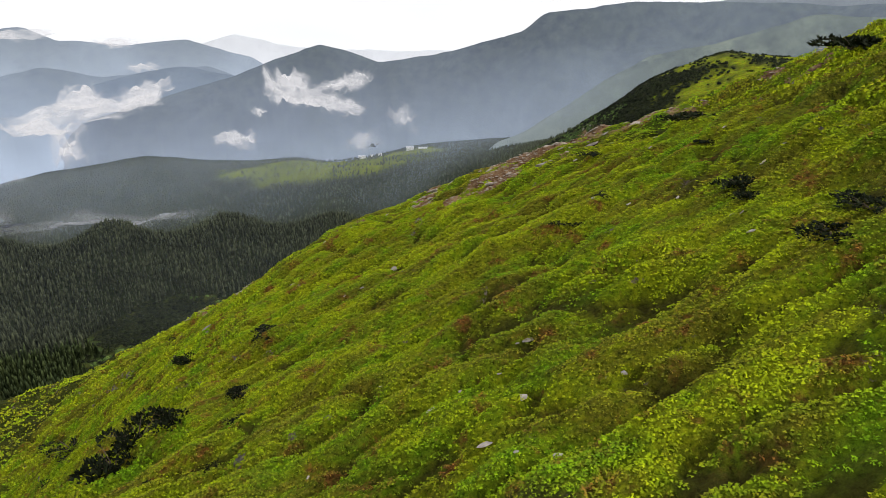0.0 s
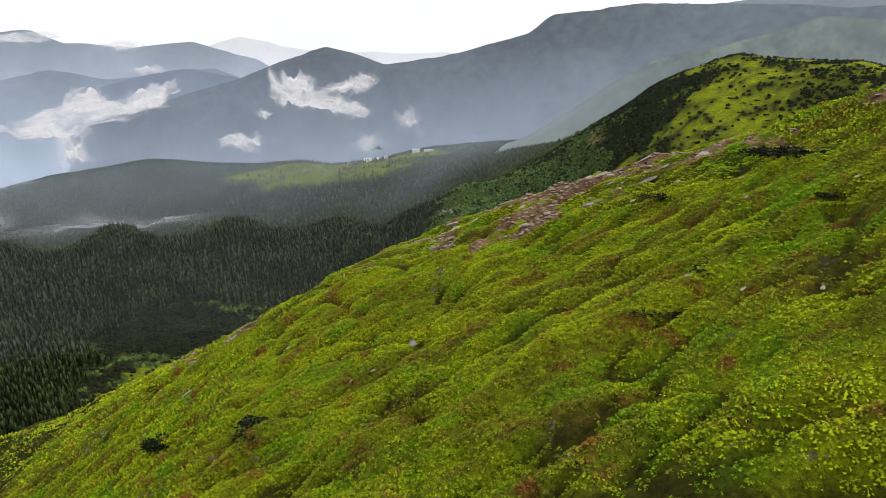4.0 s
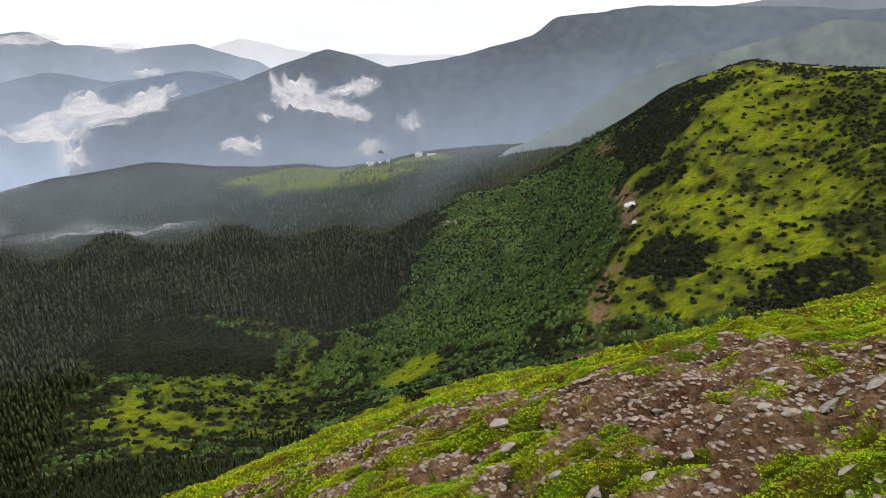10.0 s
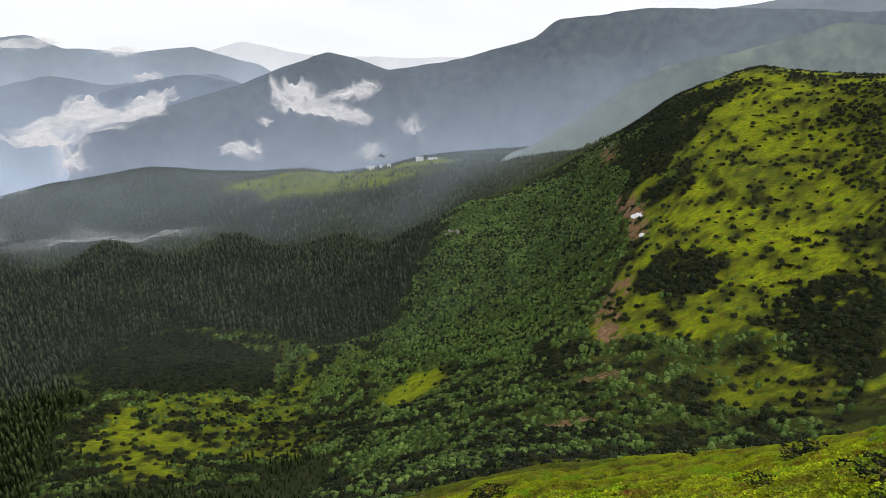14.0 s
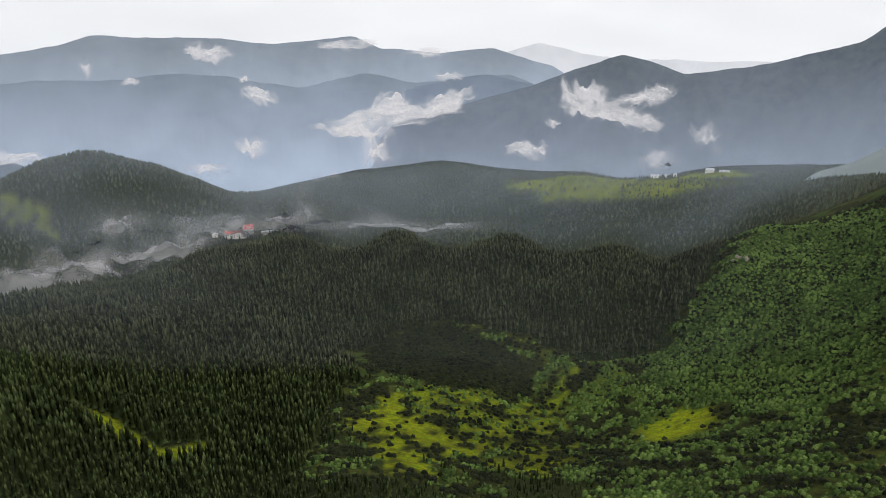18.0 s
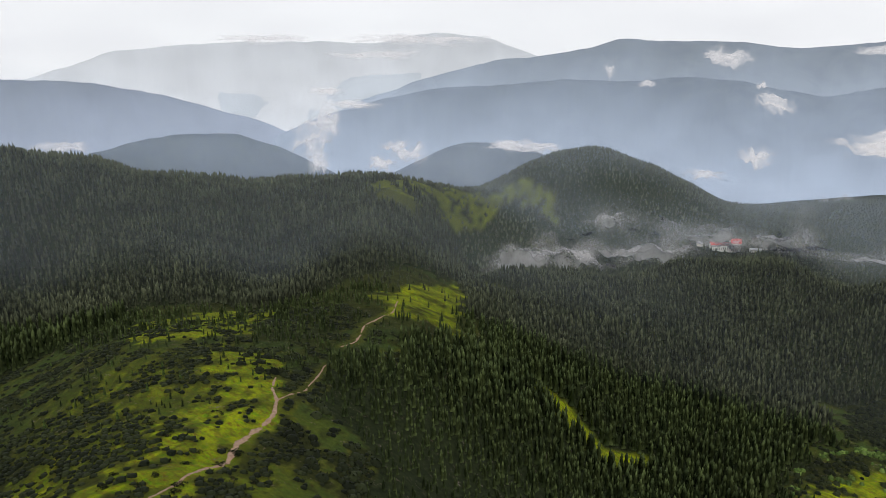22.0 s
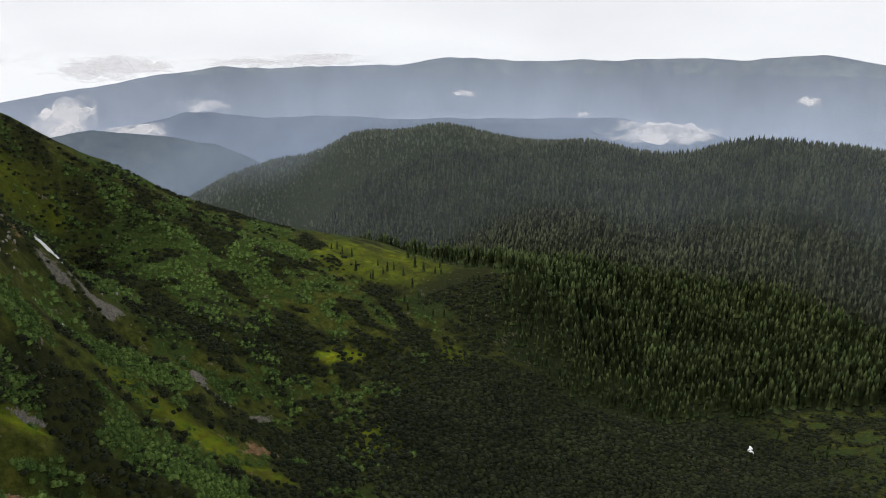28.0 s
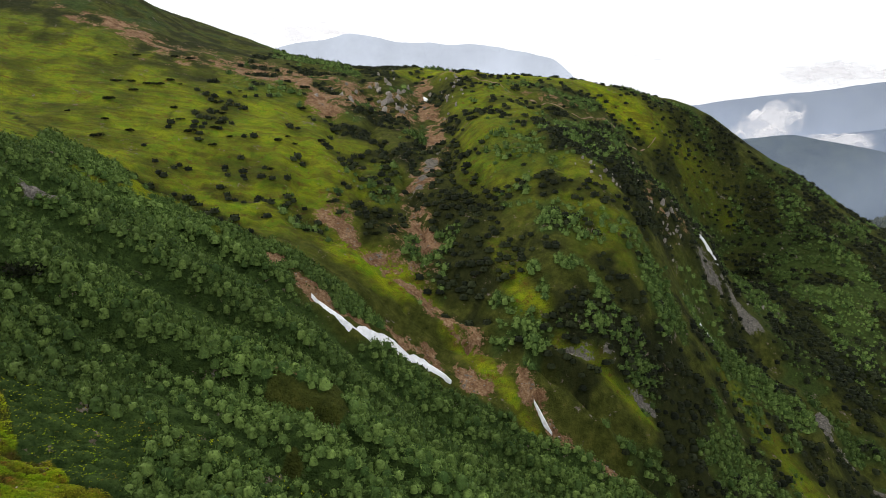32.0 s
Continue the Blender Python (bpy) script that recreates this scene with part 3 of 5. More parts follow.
VALLEY_MEADOW = [(-302, 609), (-300, 669), (-268, 722), (-216, 759), (-154, 744), (-121, 625), (-128, 540), (-181, 601), (-196, 541), (-178, 448), (-227, 477), (-278, 544)]
SPUR_SWARD = [(-200, 112), (-262, 78), (-318, 76), (-323, 92), (-300, 120), (-330, 158), (-380, 158), (-450, 186), (-412, 207), (-345, 198), (-300, 178), (-260, 152), (-225, 130)]
SPUR_MEADOWS = [[(-453, 143), (-613, 150), (-649, 187), (-695, 237), (-636, 278), (-567, 253), (-470, 207)], [(-530, 332), (-600, 350), (-656, 401), (-743, 515), (-777, 567), (-641, 478), (-534, 412), (-529, 382)]]
HILL_MEADOW = [(-1060, 590), (-1186, 623), (-1330, 780), (-1440, 960), (-1560, 1190), (-1520, 1294), (-1460, 1282), (-1400, 1180), (-1350, 990), (-1300, 890), (-1180, 745)]
PINE_BANDS = [[(345, 985), (317, 1035), (295, 1105), (262, 1180), (240, 1150), (204, 984), (200, 878), (228, 838), (244, 880), (273, 898), (302, 939)],
              [(197, 827), (207, 834), (240, 796), (231, 780), (205, 800)],
              [(155, 666), (179, 682), (213, 668), (217, 637), (197, 606), (170, 604), (147, 636)],
              [(236, 569), (265, 585), (306, 563), (260, 480), (225, 440), (212, 508)]]
ALDER_FLANK = [(222, 1117), (133, 1158), (22, 1143), (-26, 1049), (-46, 968), (-111, 887), (-36, 747), (29, 660), (100, 690), (142, 759), (192, 897)]
ALDER_GULLIES = [(30, -88), (-34, -68), (-60, -57), (-92, -50), (-150, -42), (-170, 30), (-90, 62), (-52, 46), (-26, 28), (-10, 23), (2, 19), (12, 8), (30, -8), (52, -60), (56, -100)]
PATH_LINE = [(-205, 112), (-220, 118), (-240, 132), (-258, 148), (-276, 156), (-305, 178), (-323, 185), (-341, 188), (-361, 196)]
PATH_BRANCH = [(-323, 185), (-342, 205), (-371, 222), (-399, 237)]
PATH_FAR = [(-440, 262), (-455, 279), (-491, 301), (-539, 348), (-580, 372)]
RIM_PATH = [(-45, -265), (-62, -252), (-86, -222), (-105, -216), (-132, -238), (-150, -262)]
GULLY_A = [(2, -27), (-13, -20), (-24, -13)]
GULLY_SNOW = [(-9, -68), (-20, -61), (-30, -65), (-45, -71), (-58, -64)]
GULLY_LONG = [(-14, -104), (-31, -93), (-46, -85), (-60, -75), (-70, -64), (-76, -56), (-88, -50)]
ROCK_CHUTE = [(-36, -266), (-43, -205), (-46, -169), (-42, -144), (-38, -127), (-44, -108)]
HILL_SCAR = [(186, 880), (184, 795), (175, 743)]
HILL_SCAR_LOW = [(143, 664), (122, 627), (116, 572)]
SCREES = [(30, -45, 6, 3, 20), (-150, -160, 10, 7, 20), (-85, -76, 8, 1.8, 15), (-99, -73, 5, 1.2, 0), (-160, -157, 8, 4, 30), (-177, -125, 8, 3, 70), (-180, -115, 7, 3.5, 80), (-192, -112, 9, 1.8, 10)]


def cover(x, y):
    """Shares of woods, green alder, dwarf pine, bare earth and stones at each place."""
    x, y = np.asarray(x, float), np.asarray(y, float)
    n1, n2, n3 = grain(x, y, 55, 11.0, 3), grain(x, y, 14, 12.0, 3), grain(x, y, 5, 13.0, 3)
    massif = inside(x, y, OPEN_MASSIF, 14, 40)
    forest = np.where(massif, 0.0, 1.0)
    for cx, cy, rx, ry in ((-610, 398, 62, 30), (-700, 470, 45, 18), (-590, 440, 30, 22), (-391, 470, 14, 30), (-440, 458, 40, 16), (-410, 2390, 300, 230), (-110, 2560, 130, 110), (-1060, 600, 60, 40), (-800, 620, 60, 16), (-330, 1900, 60, 14)):
        forest = np.minimum(forest, 1 - ellipse(x, y, cx, cy, rx, ry) * 0.93)
    hill_meadow = inside(x, y, HILL_MEADOW, 40, 60)
    forest = np.where(hill_meadow & (n2 < 0.35 + 0.4 * n1), 0.06, forest)
    forest = np.maximum(forest, 0.7 * (np.hypot(x, y - 60) > 900) * (n2 > 0.42) * (x < -900) * (1 - 0.9 * hill_meadow))
    # single trees and thickets on the open ground
    forest = np.maximum(forest, 0.55 * ellipse(x, y, -230, 520, 120, 60) * (n2 > 0.05))
    forest = np.maximum(forest, 0.8 * ellipse(x, y, -120, 430, 70, 110) * (n1 > -0.2))
    forest = np.maximum(forest, 0.5 * ellipse(x, y, -390, -190, 80, 70) * (n2 > -0.1) * (y > -235))
    spur_open = inside(x, y, SPUR_MEADOWS[0], 8, 20) | inside(x, y, SPUR_MEADOWS[1], 8, 20)
    forest = np.maximum(forest, massif * (ellipse(x, y, -640, 330, 170, 240) * 0.62 * (n2 > -0.2) + ellipse(x, y, -500, 200, 160, 90) * 0.42 * (n2 > -0.05)) * np.where(spur_open, 0.40, 1.0))
    forest = np.maximum(forest, 0.5 * massif * ellipse(x, y, -380, 120, 70, 40) * (n2 > 0.1))
    forest = np.maximum(forest, 0.30 * massif * ellipse(x, y, -420, 20, 50, 90) * (n2 > 0.0))
    forest = np.maximum(forest, 0.5 * ellipse(x, y, -410, 2390, 320, 250) * (n2 > 0.2))
    forest = np.maximum(forest, 0.16 * ellipse(x, y, -250, 700, 120, 90) * (n2 > 0.2))
    bog = inside(x, y, BOG, 12, 25)
    meadow = inside(x, y, VALLEY_MEADOW, 14, 22)
    forest = np.where(bog, 0.04 * forest, np.where(meadow, 0.3 * forest, forest))
    alder = np.where(inside(x, y, ALDER_FLANK, 12, 40), np.clip(0.92 - 0.9 * (n2 > 0.62), 0, 1), 0.0)
    alder = np.maximum(alder, np.where(inside(x, y, ALDER_GULLIES, 3, 12), np.clip(1.0 - 0.9 * (n2 > 0.75), 0, 1), 0.0))
    for cx, cy, rx, ry, amount in ((-80, 790, 80, 90, 0.75), (-20, 540, 90, 100, 0.6), (0, 390, 60, 90, 0.5), (-242, -222, 70, 42, 0.75), (-71, -76, 9, 6, 0.9), (-200, 720, 150, 110, 0.30),
                                   (-140, -118, 15, 38, 0.45), (-120, -76, 26, 9, 0.5), (-185, -60, 60, 26, 0.75), (-280, -110, 50, 25, 0.4), (-190, -190, 40, 40, 0.5), (-75, -150, 14, 14, 0.4), (90, 640, 40, 40, 0.4)):
        alder = np.maximum(alder, amount * ellipse(x, y, cx, cy, rx, ry) * (n2 > -0.25))
    pine = np.zeros_like(n1)
    for cx, cy, rx, ry, amount in ((285, 985, 66, 46, 1.15), (214, 818, 28, 10, 1.2), (182, 645, 36, 22, 1.2), (251, 525, 26, 12, 0.9), (262, 492, 30, 10, 0.8), (50, 575, 44, 26, 0.95), (40, 400, 46, 26, 0.95),
                                   (-310, 825, 84, 52, 0.95), (-96, -82, 20, 8, 1.0), (-112, -88, 14, 6, 0.9), (-50, -122, 16, 26, 0.6), (-58, -98, 15, 10, 0.65), (-112, -169, 34, 22, 0.8), (-198, -160, 30, 18, 0.6),
                                   (-240, -146, 30, 18, 0.7), (-209, -262, 60, 24, 0.35), (-117, -60, 12, 7, 0.9), (-200, -95, 26, 12, 0.85), (-350, -12, 100, 78, 1.25), (-287, 111, 26, 20, 0.8), (-330, 75, 60, 28, 0.6),
                                   (-90, 340, 60, 60, 0.6), (440, 700, 90, 150, 0.8), (20, 300, 60, 40, 0.7), (-120, 610, 70, 40, 0.5), (-90, -250, 60, 18, 0.15), (-190, -285, 60, 14, 0.4), (60, 250, 50, 40, 0.5)):
        pine = np.maximum(pine, amount * ellipse(x, y, cx, cy, rx, ry) * (n2 > -0.3))
    pine = np.maximum(pine, 0.9 * along(x, y, [(333, 1120), (233, 1167), (153, 1181), (15, 1192)], 20) * (n2 > -0.4))
    for outline in PINE_BANDS:
        pine = np.maximum(pine, 1.1 * inside(x, y, outline, 9, 22) * (n2 > -0.55 + 0.35 * n3))
    pine = np.maximum(pine, 0.75 * inside(x, y, [(344, 702), (375, 702), (402, 756), (434, 924), (477, 904), (470, 600), (293, 520), (288, 573)], 16, 40) * (n2 > 0.05))
    pine = np.maximum(pine, 1.0 * ellipse(x, y, -345, -12, 100, 74, 0, 0.5))
    pine = np.maximum(pine, 0.9 * ellipse(x, y, -388, -125, 34, 70) * (n2 > -0.4))
    pine = np.maximum(pine, 0.95 * along(x, y, [(53, -64), (45, -78), (36, -88), (19, -91), (0, -80), (-12, -72)], 1.5) * (n3 > -0.5))
    pine = np.maximum(pine, 0.9 * along(x, y, [(77, -114), (60, -100), (47, -91)], 1.3) * (n3 > -0.3))
    hill = massif & (np.hypot(x, y - 60) > 150)
    pine = np.maximum(pine, 0.6 * hill * (n2 > 0.66))
    black = ellipse(x, y, -325, -35, 125, 90, 0, 0.5)
    # heathy ground: mixed thickets wherever no bright sward lies
    lush = np.where(inside(x, y, [(-64, 20), (-46, 130), (60, 190), (200, 120), (200, -60), (60, -60), (32, -6), (4, 18), (-30, 30)], 4, 20), 1.0, 0.0)
    lush = np.where(inside(x, y, [(96, 560), (128, 660), (180, 745), (198, 880), (225, 1000), (330, 1130), (420, 1130), (540, 1000), (500, 700), (300, 520)], 12, 40), 1.0, lush)
    for cx, cy, rx, ry, amount in ((-40, 690, 30, 50, 0.9), (-320, 130, 120, 55, 0.3), (60, -130, 80, 70, 0.5), (10, -120, 34, 34, 0.45), (-70, -200, 16, 70, 0.35), (-95, -130, 12, 30, 0.3),
                                   (-100, -272, 80, 18, 0.6), (-62, -205, 12, 50, 0.42), (-258, -138, 15, 6, 0.8), (-329, -124, 9, 8, 0.7), (-228, -82, 17, 11, 0.95), (30, 235, 50, 70, 0.85), (240, 470, 90, 40, 0.75),
                                   (-380, 2440, 480, 300, 0.55), (-440, 458, 44, 18, 0.8), (-391, 470, 16, 34, 0.7), (-60, -150, 10, 20, 0.4), (-30, -90, 14, 8, 0.8), (-370, -215, 60, 30, 0.5)):
        lush = np.maximum(lush, amount * ellipse(x, y, cx, cy, rx, ry, 0, 0.6))
    lush = np.maximum(lush, np.where(meadow, np.clip(0.50 + 0.9 * n2, 0.05, 0.85), 0))
    lush = np.maximum(lush, 0.6 * ellipse(x, y, -135, 800, 50, 55) * (n2 > -0.1) * ~bog)
    lush = np.maximum(lush, np.where(inside(x, y, SPUR_SWARD, 6, 16), np.clip(0.52 + 0.6 * n2 + 0.5 * n3, 0.1, 1.0), 0))
    lush = np.maximum(lush, np.where(spur_open, np.clip(0.62 + 0.4 * n2, 0.2, 0.9), 0))
    lush = np.maximum(lush, np.where(hill_meadow, 0.20, 0))
    for line, width in (([(-64, -104), (-69, -89), (-77, -78), (-92, -73), (-100, -70)], 3.2), ([(-136, -104), (-142, -96), (-155, -82), (-170, -72)], 7.0), ([(-50, -80), (-62, -68), (-70, -58)], 2.0), ([(-120, 590), (-160, 560)], 14.0)):
        lush = np.maximum(lush, 0.6 * along(x, y, line, width))
    lush = np.where(hill & (y > 380) & (x > 90), lush * np.clip(0.50 + 0.5 * n1 + 0.35 * n2 + 0.25 * n3, 0.15, 0.85), lush)
    lush = np.clip(lush + 0.25 * n2 * (lush > 0.02) * (lush < 0.98), 0, 1)
    rough = hill * np.clip(1 - 1.5 * lush, 0, 1)
    alder = np.maximum(alder, 0.75 * rough * (n2 > np.where((y < -50) & (x > -400), 0.30, 0.12))) * (1 - 0.92 * black) * np.where(bog, 0.04, 1.0)
    pine = np.where(bog, 0.95, np.maximum(pine, black))
    pine = np.maximum(pine, 0.80 * rough * (n2 < np.where((y < -50) & (x > -400), -0.16, -0.12)))
    crest = inside(x, y, [(-36, 104), (-27, 91), (-14, 79), (-2, 77), (8, 73), (20, 66), (36, 60), (60, 55), (72, 80), (44, 90), (27, 93), (23, 101), (16, 105), (6, 106), (-4, 111), (-22, 114)], 2, 6)
    n4 = grain(x, y, 2.2, 14.0, 3)
    lush = np.where(crest, lush * np.clip(0.62 + 0.5 * n3, 0.2, 1), lush)
    earth = np.where(crest, np.clip(0.30 + 0.42 * np.clip((y + 0.55 * x - 80) / 18, -0.6, 1) + 0.6 * n3 + 0.3 * n2 + 0.7 * n4 - 0.6 * np.clip((x - 24) / 14, 0, 1), 0, 1), 0.0)
    for line, width in ((GULLY_A, 1.6), (GULLY_SNOW, 3.0), (GULLY_LONG, 2.3), (ROCK_CHUTE, 3.6), (HILL_SCAR, 7.0), (HILL_SCAR_LOW, 9.0)):
        earth = np.maximum(earth, np.clip(along(x, y, line, width) * (0.55 + 0.8 * n2 + 0.8 * n3 + 0.7 * grain(x, y, 2.2, 15.0, 2)), 0, 1))
    for cx, cy, rx, ry, amount in ((211, 1060, 12, 40, 0.9), (85, -216, 26, 12, 0.9), (10, -231, 34, 9, 0.8), (58, -210, 14, 24, 0.6), (16, -213, 44, 14, 0.8), (-3, -192, 9, 16, 0.8), (92, 506, 16, 8, 0.7), (60, 427, 16, 8, 0.7), (-30, -215, 20, 26, 0.55),
                                   (-128, -158, 8, 10, 0.8), (-172, -88, 10, 4, 0.8), (-95, -228, 30, 8, 0.35), (-30, -105, 16, 14, 0.4)):
        earth = np.maximum(earth, amount * ellipse(x, y, cx, cy, rx, ry, 0, 0.8) * np.clip(0.62 + 1.0 * n3 + 0.6 * n2, 0, 1))
    rock = np.zeros_like(n1)
    for cx, cy, rx, ry, turn in SCREES:
        rock = np.maximum(rock, ellipse(x, y, cx, cy, rx, ry, turn) * np.clip(0.8 + 0.8 * n3 + 0.4 * n2, 0, 1))
    rock = np.maximum(rock, 0.7 * along(x, y, ROCK_CHUTE[2:5], 2.0) * (n3 > 0.15))
    bare = np.clip(1 - 1.6 * np.maximum(earth, rock), 0, 1)
    way = np.maximum.reduce([along(x, y, PATH_LINE, 3.0), along(x, y, PATH_BRANCH, 2.5), along(x, y, PATH_FAR, 4.0), along(x, y, RIM_PATH, 2.0)])
    snow = np.maximum(along(x, y, [(-19, -59.5), (-28, -55.5), (-36, -64.5), (-51, -63.5)], 3.4), along(x, y, [(-4, -22), (-10, -19.5)], 1.6))
    keep = bare * (1 - np.clip(way * 1.5, 0, 1)) * (1 - np.clip(snow * 2, 0, 1))
    return forest * keep, alder * keep * (forest < 0.6), pine * keep * (forest < 0.6), earth, rock, lush


# ---- ground sheet ----
ring = np.concatenate([np.arange(0.0, 70, 0.36), np.arange(70, 95, 0.5), np.geomspace(95, 1250, 200)[:-1], np.geomspace(1250, 4950, 50)])
spoke = np.radians(np.concatenate([np.arange(-220, 36, 0.36), np.arange(36.5, 139.6, 1.5)]))
RINGS, SPOKES = len(ring) - 1, len(spoke)
GX, GY = ring[:, None] * np.sin(spoke)[None], 60 + ring[:, None] * np.cos(spoke)[None]
GZ = height(GX, GY)
verts = np.stack([GX, GY, GZ], -1).reshape(-1, 3)
i, j = np.meshgrid(np.arange(RINGS), np.arange(SPOKES), indexing="ij")
k = (j + 1) % SPOKES
faces = np.stack([i * SPOKES + j, i * SPOKES + k, (i + 1) * SPOKES + k, (i + 1) * SPOKES + j], -1).reshape(-1, 4)
ground_mesh = shade_smooth(mesh_from_arrays("ground", verts, faces, GROUND))
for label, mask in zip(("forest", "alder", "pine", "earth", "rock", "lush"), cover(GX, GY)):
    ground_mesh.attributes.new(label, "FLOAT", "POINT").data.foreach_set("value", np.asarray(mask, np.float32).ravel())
# dead leaves and stems under the close bilberry cover
litter_shade = np.clip((105 - np.hypot(GX - 2, GY - 44)) / 18, 0, 1) * np.clip((GY - 8) / 6, 0, 1) * 0.26
# bare of tufts in the furrows, which are painted darker to imitate their shade
litter_shade = np.maximum(litter_shade, 0.95 * np.exp(-(furrow(GX, GY)[0] / 0.17) ** 2) * np.clip((190 - np.hypot(GX, GY - 60)) / 60, 0, 1))
ground_mesh.attributes.new("litter_shade", "FLOAT", "POINT").data.foreach_set("value", litter_shade.astype(np.float32).ravel())
tagged(new("ground", ground_mesh), "green mountain slopes with grass, scrub and bare stony earth", "ground", kind="structure")

# ---- distant ranges: heading and height of each crest, at its distance ----
RANGES = {
    "backdrop_peak_range": (3700, [(4.9, 225), (7.2, 282), (9.5, 310), (12.7, 248), (15.7, 176), (20.4, 93), (26.8, -21), (31.9, -222), (331.0, 489), (342.2, 506), (345.5, 515), (349.1, 490), (352.4, 466), (354.2, 379), (358.3, 302)]),
    "backdrop_east_ridge": (2300, [(330.9, 421), (333.8, 426), (336.4, 393), (339.9, 347), (344.4, 318), (349.5, 187), (353.2, 88), (355.7, 48)]),
    "backdrop_far_east": (4500, [(331.2, 615), (336.7, 574), (339.5, 548), (342.4, 515)]),
    "backdrop_broad_range": (4000, [(10.6, -132), (14.8, 125), (17.7, 212), (20.5, 190), (24.6, 158), (28.8, 215), (33.4, 140), (37.4, 191), (41.5, 225), (45.7, 200), (50.8, 193), (60.1, 158), (65.9, 78), (70.7, -25)]),
    "backdrop_long_range": (4300, [(10.9, 66), (14.2, 223), (19.0, 330), (23.0, 308), (27.2, 329), (29.3, 396), (34.8, 354), (40.2, 391), (42.1, 386), (47.3, 398), (50.9, 326), (56.2, 288), (60.7, 200), (64.8, 104), (69.9, -40)]),
    "backdrop_west_range": (4100, [(72.3, -63), (74.9, 9), (80.4, 125), (85.1, 199), (91.0, 230), (95.2, 253), (98.8, 298), (102.4, 343), (106.6, 318), (110.4, 318), (116.8, 310), (121.7, 301), (128.8, 319), (132.5, 284), (135.6, 277), (139.3, 277), (141.4, 274), (145.2, 281), (149.9, 235), (155.1, 176), (159.3, 133), (163.9, 63)]),
    "backdrop_near_west_hills": (2900, [(69.4, -65), (72.0, 6), (75.4, 62), (79.7, 74), (84.9, 29), (89.7, -36)]),
    "backdrop_middle_hill": (3100, [(53.0, -37), (55.3, -13), (57.8, -8), (60.2, -43), (63.4, -126)]),
    "backdrop_south_west_hills": (3000, [(106.3, 32), (109.0, 78), (115.1, 116), (123.5, 116), (132.2, 106), (138.2, 124), (141.6, 121), (145.3, 142), (147.6, 146), (152.7, 92), (156.4, 40)]),
    "backdrop_dark_hill": (2700, [(142.0, -29), (145.6, 70), (149.5, 94), (154.0, 126), (157.3, 108), (163.3, 44)]),
    "backdrop_south_range": (4700, [(171.7, 319), (176.0, 394), (179.7, 408), (183.4, 422), (186.9, 467), (191.1, 410), (194.4, 337)]),
    "backdrop_misty_range": (4600, [(61.7, 202), (67.4, 175), (72.4, 135), (77.7, 117), (81.1, 83)]),
    "backdrop_hazy_range": (4800, [(56.5, 396), (60.7, 439), (65.3, 376), (71.1, 385), (79.3, 368), (83.5, 333)]),
    "backdrop_north_range": (4600, [(0.7, 260), (2.3, 253), (9.7, 275), (12.7, 307), (15.6, 356), (18.2, 300), (20.7, 242), (357.5, 250)]),
    "backdrop_north_west_hills": (3950, [(11.8, 35), (15.7, 151), (19.1, 203), (22.0, 181), (25.8, 127), (30.7, 63), (34.7, 1)]),
}
# haze colour painted on each range as glow, and its share
PAINTED_HAZE = {"backdrop_peak_range": ((0.142, 0.168, 0.210), 0.82), "backdrop_east_ridge": ((0.185, 0.215, 0.212), 0.72), "backdrop_far_east": ((0.25, 0.28, 0.32), 0.9),
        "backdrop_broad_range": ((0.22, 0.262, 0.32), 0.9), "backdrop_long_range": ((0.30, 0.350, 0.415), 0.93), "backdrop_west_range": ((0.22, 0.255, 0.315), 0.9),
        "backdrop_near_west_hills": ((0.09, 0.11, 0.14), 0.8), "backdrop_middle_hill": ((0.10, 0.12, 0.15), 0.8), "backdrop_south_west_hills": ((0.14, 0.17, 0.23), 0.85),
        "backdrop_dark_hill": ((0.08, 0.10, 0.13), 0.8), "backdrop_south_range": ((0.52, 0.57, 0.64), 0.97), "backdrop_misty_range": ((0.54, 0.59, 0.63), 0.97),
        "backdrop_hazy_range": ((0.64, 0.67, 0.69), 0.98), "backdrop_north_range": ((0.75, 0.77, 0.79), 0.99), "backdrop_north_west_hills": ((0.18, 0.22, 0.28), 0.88)}
